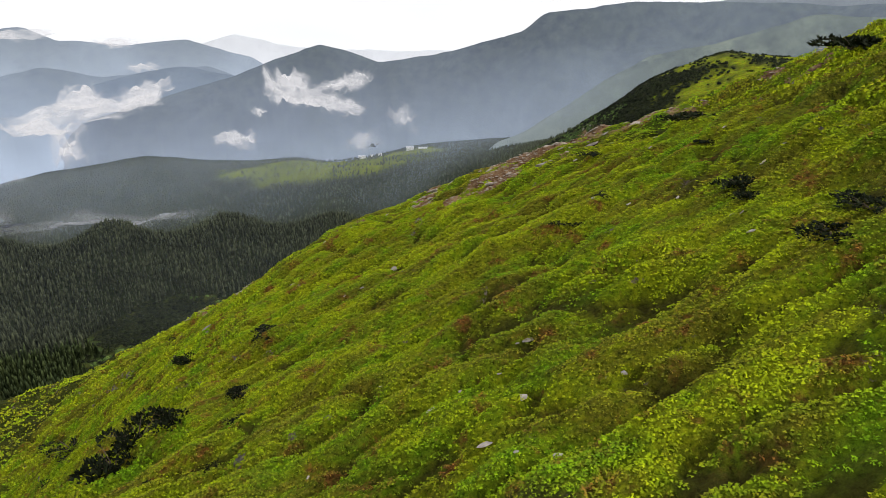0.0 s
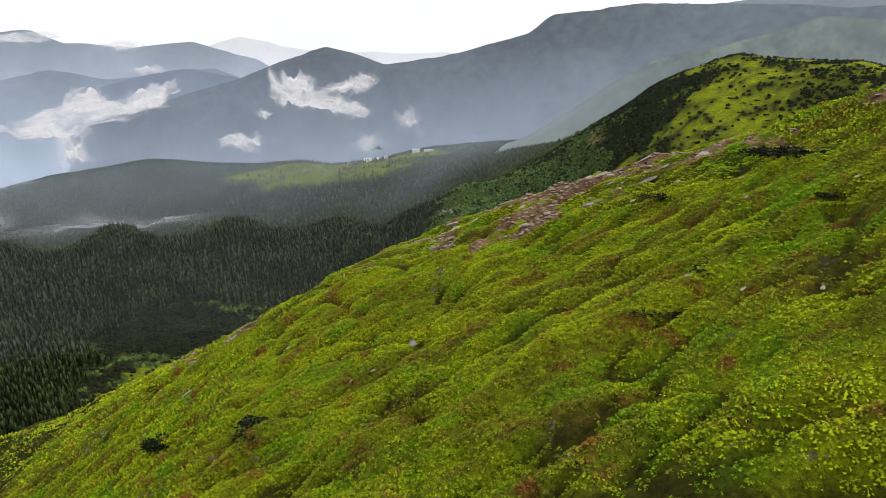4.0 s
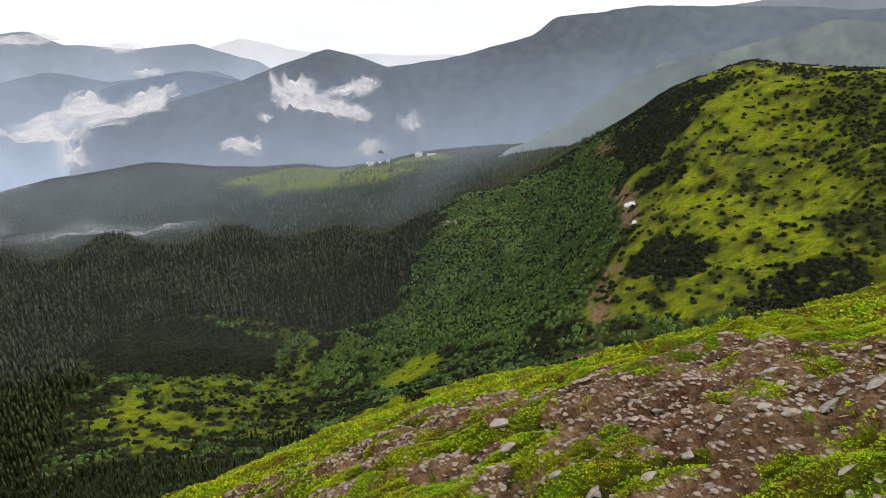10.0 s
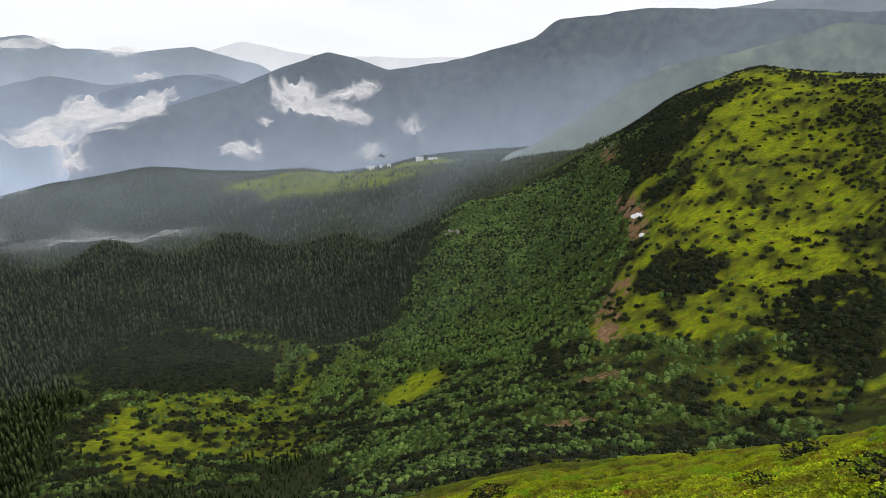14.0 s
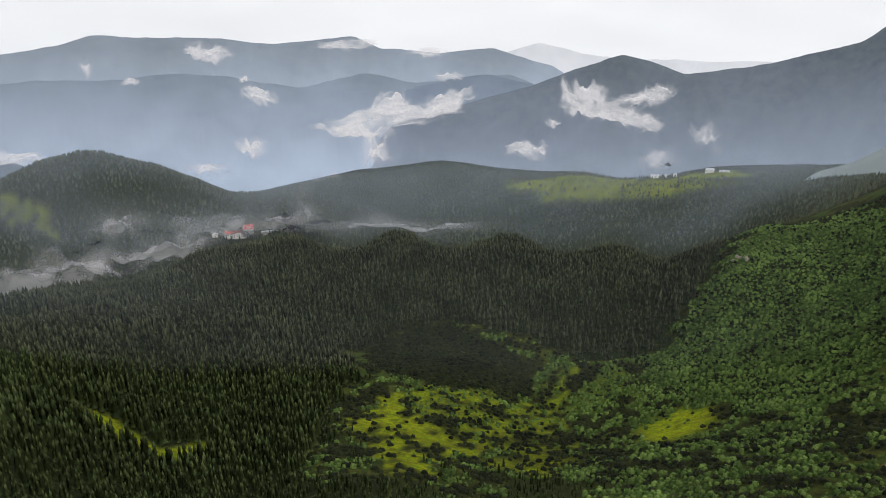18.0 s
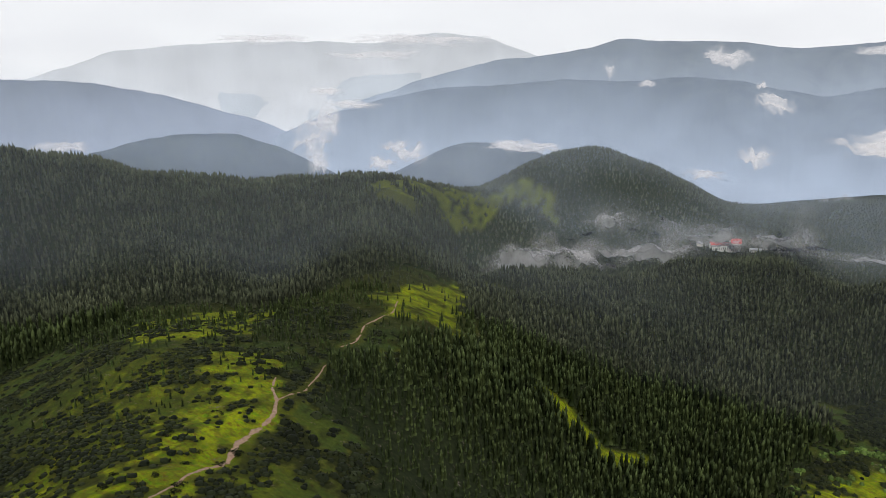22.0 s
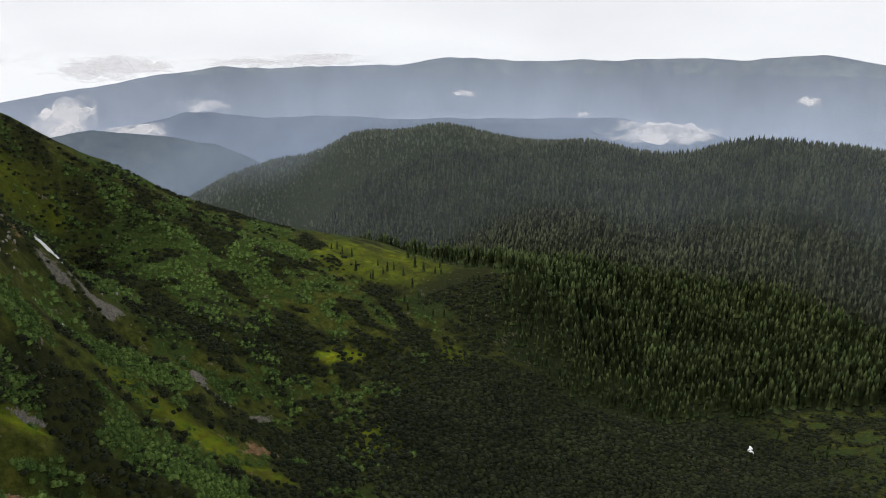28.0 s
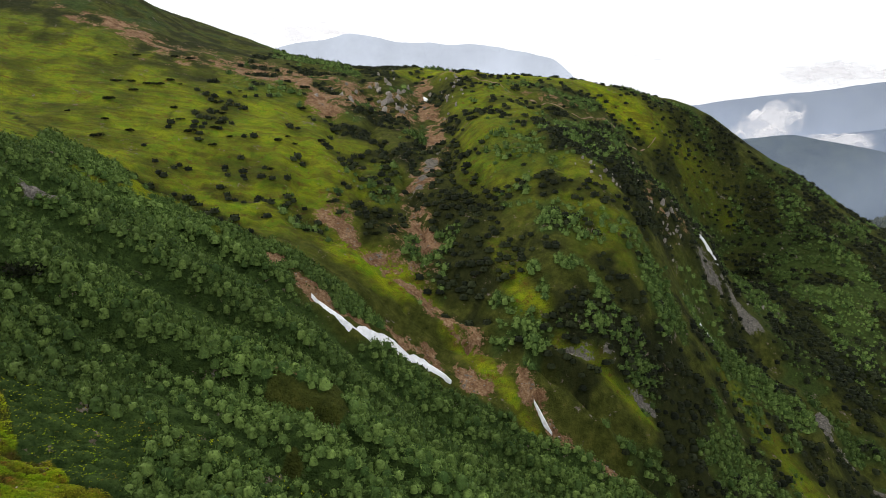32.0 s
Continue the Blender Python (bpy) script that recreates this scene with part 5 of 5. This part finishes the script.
for line, widths in ((PATH_LINE, [0.8, 1.2, 1.6, 3.2, 4.2, 2.8, 2.2, 1.8, 0.9]), (PATH_BRANCH, [1.0, 0.9, 1.4, 0.8]), (PATH_FAR, [1.0, 2, 1.7, 1.7, 1.0]), (RIM_PATH, [0.3, 0.45, 0.5, 0.45, 0.35, 0.25])):
    tagged(draped("path", line, widths, 0.12, PATH_EARTH), "narrow trodden earth path along the grassy spur", "path", kind="structure")
for line, widths, label in (([(-19, -59.5), (-24, -57), (-28, -55.5), (-33, -60), (-36, -64.5), (-44, -66), (-51, -63.5)], [0.6, 3.0, 3.8, 6.0, 5.6, 4.6, 0.5], "long white strip of old snow lying in a gully"),
                            ([(-5.5, -21.5), (-7, -21), (-9, -20)], [0.5, 1.3, 0.3], "small remnant of old snow among alder bushes"),
                            ([(-126, -128), (-131, -127), (-137, -125)], [0.5, 2.6, 0.5], "white remnant of old snow beside green bushes"),
                            ([(-143, -167), (-146, -165), (-150, -164)], [0.5, 1.8, 0.5], "white remnant of old snow above the scree"),
                            ([(-71, -63), (-73, -60), (-75, -58)], [0.2, 0.7, 0.2], "thin remnant of old snow in the earthy gully"),
                            ([(-38, -239), (-39, -237), (-40, -235)], [0.6, 2.0, 0.6], "small white remnant of snow below the rocks"),
                            ([(180, 803), (184, 796), (187, 786)], [2.0, 9.0, 2.0], "white remnant of snow in the hillside scar"),
                            ([(175, 745), (176, 742), (177, 738)], [1.5, 4.0, 1.0], "small white remnant of snow in the hillside scar"),
                            ([(-412, 12), (-417, 10), (-422, 8)], [2.0, 3.4, 2.0], "lone white remnant of snow on dark pine scrub")):
    tagged(draped("snow_patch", line, widths, 0.55, SNOW, 0.5), label, "snow", "snow patches")


# ---- stones ----
def stone_mesh(name, seed, flat, material=STONE, fine=2):
    r = random.Random(seed)
    bm = bmesh.new()
    bmesh.ops.create_icosphere(bm, subdivisions=fine, radius=0.5)
    cuts = [Vector((r.gauss(0, 1), r.gauss(0, 1), r.gauss(0, 1))).normalized() for k in range(11)]
    for v in bm.verts:
        for c in cuts:
            over = v.co.dot(c) - 0.27
            if over > 0:
                v.co -= c * over * 0.97
        v.co += Vector((r.uniform(-1, 1), r.uniform(-1, 1), r.uniform(-1, 1))) * 0.014
        v.co.x *= 1.35
        v.co.z *= flat
    me = bpy.data.meshes.new(name)
    bm.to_mesh(me)
    bm.free()
    me.materials.append(material)
    return me


PEBBLES = [stone_mesh("pebble", 20 + k, 0.24, STONE, 1) for k in range(5)]
STONES = [stone_mesh("stone", k, 0.17 + 0.05 * (k % 5)) for k in range(10)]
sr = random.Random(5)


def lay_stone(x, y, size, label, group, name="stone", meshes=STONES):
    ob = new(name, sr.choice(meshes))
    z = float(height(np.array([x]), np.array([y]))[0])
    slope = Vector((float(smooth_height(np.array([x - 1]), np.array([y]))[0] - smooth_height(np.array([x + 1]), np.array([y]))[0]) / 2,
                    float(smooth_height(np.array([x]), np.array([y - 1]))[0] - smooth_height(np.array([x]), np.array([y + 1]))[0]) / 2, 1)).normalized()
    turn = slope.to_track_quat("Z", "Y").to_matrix().to_4x4() @ pose(0, 0, 0, sr.uniform(-14, 14), sr.uniform(-14, 14), sr.uniform(0, 360))
    ob.matrix_world = Matrix.Translation((x, y, z + 0.03 * size)) @ turn @ Matrix.Diagonal((size, size * sr.uniform(0.55, 1.0), size, 1))
    return tagged(ob, label, "stone", group)


# single stones on the rocky crest and on the grass before it
count = 0
while count < 290:
    x, y = sr.uniform(-34, 60), sr.uniform(68, 124)
    if cover(np.array([x]), np.array([y]))[3][0] < 0.12 and sr.random() < 0.93:
        continue
    size = min(0.30 + abs(sr.gauss(0, 0.42)), 1.8)
    lay_stone(x, y, size, "pale grey angular stone lying on the earthy crest" if size < 1.0 else "large pale grey slab lying on the earthy crest", "stones on the crest")
    count += 1
for x, y, size in (
    (8.5, 29.9, 0.64), (7.9, 30, 0.39), (6.7, 27.7, 0.46), (4, 26.5, 0.73), (10.8, 23.2, 0.52), (11.2, 23.1, 0.56), (8.3, 22.4, 0.32), (6.1, 22.3, 0.68),
    (7, 20.1, 0.26), (5.2, 27.3, 0.37), (6.9, 27.1, 0.27), (7.6, 24, 0.42), (8.3, 19.4, 0.32), (18.4, 40.9, 0.45), (32.3, 57, 1.18),
    (3, 92.9, 1.78), (6.9, 79.9, 1.2), (23.6, 72.9, 1.43), (0.1, 57.5, 1.34), (14.7, 44.4, 0.33), (14.4, 46.1, 0.51),
    (15.1, 49, 0.47), (-12.5, 92.5, 1.31), (20.3, 67.5, 0.93), (11.7, 79, 0.85), (7, 79.9, 1.35), (3.1, 89.1, 1.31), (11.7, 79.7, 0.9), (19.3, 81.3, 2.04),
    (19.5, 72.9, 2.03), (16.6, 74.4, 1.06), (17.9, 74, 0.71), (9.4, 78.5, 1), (12.4, 87.6, 1.27), (16.7, 80.1, 0.99), (16.1, 81.7, 0.88), (19.2, 88, 1.92),
    (21, 80.4, 1.22), (20.8, 73.3, 0.83), (2.1, 80.3, 1.32), (-7.5, 119.8, 1.88), (9.4, 73.9, 1.26), (14.1, 70.6, 1.61), (15.7, 70.3, 0.59), (20.2, 75.2, 0.49),
    (1.1, 81.4, 1.22), (2.5, 84.5, 0.78), (17.7, 92.7, 1.25), (22, 78.9, 1.32)):
    lay_stone(x, y, size, "pale grey slab lying in the turf" if size > 0.9 else "pale grey angular stone lying in the turf", "stones in the grass")

for k in range(30):
    x, y = sr.uniform(-8, 26), sr.uniform(26, 70)
    lay_stone(x, y, sr.uniform(0.2, 0.5), "small grey stone half sunk in the turf", "stones in the grass")


def pebbles(name, label, x, y, low, high, seed, material):
    places = np.stack([x, y, height(x, y)], -1)
    me = PEBBLES[seed]
    v = np.array([tuple(q.co) for q in me.vertices])
    f = np.array([tuple(q.vertices) for q in me.polygons])
    co, fa = spread(v, f, places, low + (high - low) * rng.uniform(0, 1, len(x)) ** 2.2, rng.uniform(0, 6.28, len(x)))
    return tagged(new(name, mesh_from_arrays(name, co, fa, material)), label, "stones", kind="stuff")


def earthy(low, part=3):
    return lambda x, y: cover(x, y)[part] > rng.uniform(low, 1.0, len(x))


ROUND_STONE = stone_material("rubble_stone", (0.25, 0.19, 0.145, 1), (0.58, 0.49, 0.39, 1))
px, py = scatter(0.33, -38, 60, 66, 114, earthy(0.22))
pebbles("rubble", "small pale rubble strewn over the bare crest", px, py, 0.09, 0.75, 1, ROUND_STONE)
px, py = scatter(0.95, -210, -70, -175, -65, earthy(0.3, 4))
pebbles("scree", "grey scree of broken stones below the cirque wall", px, py, 0.4, 1.3, 2, SCREE_STONE)
px, py = scatter(1.6, -100, 70, -275, -10, earthy(0.2))
pebbles("rubble", "scattered stones in the eroded gullies", px, py, 0.25, 1.0, 3, SCREE_STONE)
px, py = scatter(4.0, 90, 240, 540, 1100, earthy(0.3))
pebbles("rubble", "broken stones in the eroded scars of the hill", px, py, 0.6, 2.2, 4, SCREE_STONE)


# ---- rock outcrops ----
def outcrop(x, y, blocks, size, spread_x, spread_y, label):
    thing = new("rock_outcrop")
    z = float(height(np.array([x]), np.array([y]))[0])
    thing.location = (x, y, z)
    for k in range(blocks):
        dx, dy = sr.gauss(0, spread_x), sr.gauss(0, spread_y)
        ob = new("rock", sr.choice(CRAGS))
        h = float(height(np.array([x + dx]), np.array([y + dy]))[0]) - z
        s = size * sr.uniform(0.5, 1.3)
        ob.parent = thing
        ob.matrix_basis = pose(dx, dy, h + 0.05 * s, sr.uniform(-25, 25), sr.uniform(-25, 25), sr.uniform(0, 360)) @ Matrix.Diagonal((s * 0.7, s * 0.6, s * 1.3, 1))
    return tagged(thing, label, "rock")


CRAGS = [stone_mesh("rock", 40 + k, 1.0, SCREE_STONE) for k in range(6)]
outcrop(-24, -230, 34, 3.4, 6, 14, "jagged grey rock outcrop under the cirque rim")
outcrop(-50, -235, 20, 2.6, 3, 14, "broken grey rocks beside the eroded chute")
outcrop(-99, -140, 14, 1.9, 6, 3, "small grey cliff in the scrubby cirque wall")
outcrop(-127, -154, 24, 2.2, 5, 7, "grey cliff faces above the scree")
outcrop(-146, -178, 14, 1.9, 14, 6, "grey cliff faces in the scrub")
outcrop(-4, 1046, 7, 9.0, 9, 6, "pale grey crag at the edge of the spruce forest")
outcrop(214, 1092, 6, 7.0, 6, 10, "grey rocks above the hillside scar")
outcrop(-8, -207, 7, 2.6, 7, 7, "grey rocks on the tawny slope")


# ---- dwarf pine bushes standing alone ----
def part(name, mesh, parent, label=""):
    ob = new(name, mesh)
    ob.parent = parent
    if label:
        ob["label"] = label
    return ob


def pine_bush(seed, long=1.0, sprays=420, leaf=0.10):
    """A dwarf pine of about one metre: splayed stems and a low uneven crown of needle sprays."""
    r = np.random.default_rng(seed)
    bush = new("dwarf_pine_bush")
    v, f = [], []
    for k in range(9):
        a, reach = 2 * math.pi * k / 9 + r.uniform(-0.3, 0.3), r.uniform(0.25, 0.45)
        for s in range(4):
            t = s / 3
            c = np.array([reach * t * math.cos(a) * long, reach * t * math.sin(a), 0.30 * t ** 0.7 + 0.01])
            w = 0.018 * (1 - 0.7 * t)
            v += [tuple(c + (w, 0, 0)), tuple(c + (-w * 0.5, w * 0.87, 0)), tuple(c + (-w * 0.5, -w * 0.87, 0))]
        for s in range(3):
            b = k * 12 + s * 3
            for q in range(3):
                f.append((b + q, b + (q + 1) % 3, b + 3 + (q + 1) % 3, b + 3 + q))
    part("woody_base", mesh_from_arrays("woody_base", v, f, STEM), bush, "bare brown woody stems")
    v, f = [], []
    lobes = [(r.uniform(-0.36, 0.36) * long, r.uniform(-0.34, 0.34), r.uniform(0.16, 0.27)) for k in range(9)]
    for k in range(sprays):
        lx, ly, lr = lobes[k % len(lobes)]
        d = r.normal(size=3)
        d /= np.linalg.norm(d)
        d[2] = abs(d[2]) * 0.9 - 0.05
        c = np.array([lx, ly, 0.10]) + d * lr * r.uniform(0.75, 1.1)
        tip = d * 0.7 + np.array([0, 0, 0.6]) + r.normal(size=3) * 0.35
        tip /= np.linalg.norm(tip)
        side = np.cross(tip, r.normal(size=3))
        side /= np.linalg.norm(side) + 1e-6
        n = len(v)
        v += [tuple(c - side * leaf * 0.38), tuple(c + side * leaf * 0.38), tuple(c + tip * leaf)]
        f.append((n, n + 1, n + 2))
    part("crown", mesh_from_arrays("crown", v, f, DWARF_PINE), bush)
    return bush


def ground_at(x, y):
    return float(height(np.array([float(x)]), np.array([float(y)]))[0])


models = [pine_bush(60 + k, (1.0, 1.5, 1.2, 0.9)[k]) for k in range(4)]
used = [0, 0, 0, 0]


def set_bush(k, x, y, size, turn, label, group, tall=1.0):
    m = Matrix.Translation((x, y, ground_at(x, y) - 0.04)) @ pose(0, 0, 0, 0, 0, turn)
    if used[k]:
        ob = copy_thing(models[k], m)
        ob.matrix_basis = m @ Matrix.Diagonal((size, size, size * tall, 1))
    else:
        ob = models[k]
        ob.matrix_basis = m @ Matrix.Diagonal((size, size, size * tall, 1))
        used[k] = 1
    return tagged(ob, label, "bush", group)


for k, (x, y, size, tall) in enumerate((
    (-17.9, 41.5, 4.2, 0.9), (-17.3, 44.4, 3.9, 0.9), (-14.2, 42.4, 2.8, 0.9), (-20.3, 62.2, 2.5, 0.8), (-9.1, 42.7, 1.9, 0.6), (-7.5, 37.1, 1.4, 0.6),
    (20.7, 37, 2.8, 0.6), (20.3, 35.3, 2.1, 0.5), (20, 26.2, 2.7, 0.45), (22.1, 27.6, 2.6, 0.5), (25.7, 58.9, 4.7, 0.35), (35.6, 56.3, 5.3, 0.6),
    (-7.6, 32.3, 1.6, 0.5), (-38.3, 72.4, 5, 0.35), (-9.8, 54, 3.2, 0.35), (-38.1, 67.3, 2.3, 0.5), (22.8, 50, 1.6, 0.5), (-32.1, 92, 2.1, 0.6),
    (-11.6, 33.4, 1.4, 0.6), (-9.5, 43.3, 2, 0.5), (-9.7, 53.5, 2.8, 0.35), (25.9, 63.6, 3.3, 0.5), (18, 63.4, 2.7, 0.3), (13.4, 44.2, 1.5, 0.4),
    (12.1, 44.2, 1.3, 0.4), (15.4, 46.3, 1.4, 0.4), (35.3, 388.8, 9, 0.5), (-5.9, 145.9, 5.2, 0.6), (27.9, 127.3, 4.2, 0.4), (32.7, 118.8, 4.9, 0.5),
    (38.1, 141.6, 6.6, 0.4), (32.5, 163.3, 3.6, 0.6), (2.4, 149.6, 4.6, 0.5), (28.9, 112.8, 2.5, 0.5), (-194.4, -237.3, 9, 0.7), (20.3, -16.6, 9, 0.7))):
    set_bush(k % 4, x, y, size, (k * 67) % 360, "dark green dwarf pine bush spreading over the grassy slope", "bushes on the near slope", tall)

# scattered bushes over the green hill and the cirque slope
hr = random.Random(12)
made = 0
while made < 110:
    x, y = hr.uniform(190, 480), hr.uniform(560, 1010)
    if max(float(q[0]) for q in cover(np.array([x]), np.array([y]))[1:5]) > 0.3:
        continue
    set_bush(made % 4, x, y, 1.6 + 6.0 * hr.random() ** 2.2, hr.uniform(0, 360), "dark dwarf pine bush on the bright green hill", "bushes on the green hill", 1.0)
    made += 1
made = 0
while made < 46:
    x, y = hr.uniform(-60, 80), hr.uniform(-215, -90)
    if max(float(q[0]) for q in cover(np.array([x]), np.array([y]))[1:5]) > 0.4:
        continue
    set_bush(made % 4, x, y, hr.uniform(1.2, 3.6), hr.uniform(0, 360), "dark dwarf pine bush on the grassy cirque slope", "bushes on the cirque slope", 1.0)
    made += 1
made = 0
while made < 30:
    x, y = hr.uniform(-320, -160), hr.uniform(90, 165)
    if max(float(q[0]) for q in cover(np.array([x]), np.array([y]))[1:5]) > 0.4:
        continue
    set_bush(made % 4, x, y, hr.uniform(2.0, 4.5), hr.uniform(0, 360), "dark dwarf pine bush on the grassy spur", "bushes on the spur", 0.7)
    made += 1


# ---- single spruces on the open spur ----
def spruce(seed):
    tree = new("spruce_tree")
    v, f = [], []
    for k in range(7):
        a = 2 * math.pi * k / 7
        v += [(0.022 * math.cos(a), 0.022 * math.sin(a), 0.0), (0.006 * math.cos(a), 0.006 * math.sin(a), 0.9)]
    for k in range(7):
        b = (k + 1) % 7
        f.append((2 * k, 2 * b, 2 * b + 1, 2 * k + 1))
    part("trunk", mesh_from_arrays("trunk", v, f, BARK), tree, "brown tapered trunk")
    r = np.random.default_rng(seed)
    v, f = [], []
    tiers = 11
    for t in range(tiers):
        low = 0.10 + 0.84 * t / tiers
        rad = 0.20 * (1 - t / tiers) ** 0.8 + 0.012
        for k in range(9):
            a = 2 * math.pi * (k + 0.5 * t) / 9 + r.uniform(-0.25, 0.25)
            reach = rad * r.uniform(0.7, 1.15)
            n = len(v)
            w = 0.42 * reach
            c, s = math.cos(a), math.sin(a)
            v += [(0, 0, low + 0.085), (0.55 * reach * c - w * s, 0.55 * reach * s + w * c, low + 0.03), (reach * c, reach * s, low - 0.03 * r.uniform(0.4, 1.4)), (0.55 * reach * c + w * s, 0.55 * reach * s - w * c, low + 0.03)]
            f.append((n, n + 1, n + 2, n + 3))
    v.append((0, 0, 1.0))
    part("crown", mesh_from_arrays("crown", v, f, YOUNG_SPRUCE), tree)
    return tree


trees = [spruce(80 + k) for k in range(4)]
first = [True] * 4
made = 0
while made < 130:
    x, y = hr.uniform(-660, -330), hr.uniform(70, 330)
    c = cover(np.array([x]), np.array([y]))
    if not inside(np.array([x]), np.array([y]), OPEN_MASSIF)[0] or c[3][0] > 0.2:
        continue
    k = made % 4
    tall = hr.uniform(1.8, 5.0)
    m = Matrix.Translation((x, y, ground_at(x, y) - 0.15)) @ pose(0, 0, 0, 0, 0, hr.uniform(0, 360))
    ob = trees[k] if first[k] else copy_thing(trees[k], m)
    ob.matrix_basis = m @ Matrix.Diagonal((tall, tall, tall, 1))
    first[k] = False
    tagged(ob, "young green spruce standing alone on the grassy spur", "tree", "spruces on the spur")
    made += 1


# ---- buildings ----
def box(bm, x0, x1, y0, y1, z0, z1):
    m = Matrix.Translation(((x0 + x1) / 2, (y0 + y1) / 2, (z0 + z1) / 2)) @ Matrix.Diagonal((x1 - x0, y1 - y0, z1 - z0, 1))
    bmesh.ops.create_cube(bm, size=1.0, matrix=m)


def to_mesh(bm, name, material):
    me = bpy.data.meshes.new(name)
    bm.to_mesh(me)
    bm.free()
    me.materials.append(material)
    return me


def gable(x0, x1, y0, y1, z0, rise, over, material):
    """A gabled roof slab of some thickness with its ridge along x."""
    bm = bmesh.new()
    mid = (y0 + y1) / 2
    low = [(x0 - over, y0 - over, z0 - 0.3), (x0 - over, mid, z0 + rise), (x0 - over, y1 + over, z0 - 0.3)]
    rows = []
    for dx in (0, x1 - x0 + 2 * over):
        rows.append([bm.verts.new((p[0] + dx, p[1], p[2])) for p in low] + [bm.verts.new((p[0] + dx, p[1], p[2] + 0.35)) for p in low])
    a, b = rows
    for q in ((0, 1, 4, 3), (1, 2, 5, 4)):
        bm.faces.new([a[k] for k in q])
        bm.faces.new([b[k] for k in reversed(q)])
    for p, q in ((0, 1), (1, 2), (2, 5), (5, 4), (4, 3), (3, 0)):
        bm.faces.new((a[p], a[q], b[q], b[p]))
    bmesh.ops.recalc_face_normals(bm, faces=bm.faces)
    return to_mesh(bm, "roof", material)


def building(name, label, x, y, turn, wings, wall, roof, lift=0.0):
    thing = new(name)
    thing.matrix_basis = Matrix.Translation((x, y, ground_at(x, y) + lift)) @ pose(0, 0, 0, 0, 0, turn)
    for x0, x1, y0, y1, tall, rise, floors in wings:
        bm = bmesh.new()
        box(bm, x0, x1, y0, y1, -6, tall)
        mid = (y0 + y1) / 2
        for xe in (x0, x1):
            tri = [bm.verts.new((xe, y0, tall)), bm.verts.new((xe, y1, tall)), bm.verts.new((xe, mid, tall + rise))]
            bm.faces.new(tri)
        body = part("wall", to_mesh(bm, "wall", wall), thing)
        part("roof", gable(x0, x1, y0, y1, tall, rise, 0.8, roof), thing)
        pane = bmesh.new()
        box(pane, -0.7, 0.7, -0.06, 0.06, 0, 1.5)
        pane = to_mesh(pane, "window", WINDOW_GLASS)
        for floor in range(floors):
            for side in (y0, y1):
                n = max(2, int((x1 - x0) / 4))
                for k in range(n):
                    w = part("window", pane, body)
                    w.location = (x0 + (k + 0.5) * (x1 - x0) / n, side, 1.2 + floor * 3.1)
    return tagged(thing, label, "building")


building("hotel", "long white mountain hotel with bright red roofs in the forest", -1078, 1424, 52, ((-34, 8, -8, 8, 12, 5, 3), (8, 30, -10, 10, 18, 8, 5)), WHITE_WALL, RED_ROOF, 3)
building("outbuilding", "small white outbuilding with a pale roof beside the hotel", -1118, 1385, 52, ((-6, 6, -4, 4, 6, 3, 1),), WHITE_WALL, GREY_ROOF, 2)
building("outbuilding", "low white service building with a pale roof beside the car park", -1030, 1462, 48, ((-12, 12, -5, 5, 6, 2, 1),), WHITE_WALL, GREY_ROOF, 1)
building("outbuilding", "small white hut with a pale roof beside the road", -985, 1515, 40, ((-7, 7, -4, 4, 6, 3, 1),), WHITE_WALL, GREY_ROOF, 1)
building("farmhouse", "white farmhouse with a pale roof on the far meadow", -296, 2640, 10, ((-13, 13, -6, 6, 7, 4, 2),), WHITE_WALL, GREY_ROOF, 2)
building("farmhouse", "small white farmhouse with a pale roof on the far meadow", -258, 2630, 0, ((-6, 6, -4, 4, 5, 3, 1),), WHITE_WALL, GREY_ROOF, 2)
building("farmhouse", "small white cottage with a pale roof on the far meadow", -230, 2632, 20, ((-5, 5, -4, 4, 5, 3, 1),), WHITE_WALL, GREY_ROOF, 2)
building("barn", "large white barn with a pale roof on the far meadow", -122, 2636, 5, ((-13, 13, -8, 8, 8, 5, 1),), WHITE_WALL, GREY_ROOF, 2)
building("shed", "long pale shed on the far meadow", -76, 2625, 8, ((-16, 16, -4, 4, 4, 2, 1),), WHITE_WALL, GREY_ROOF, 2)
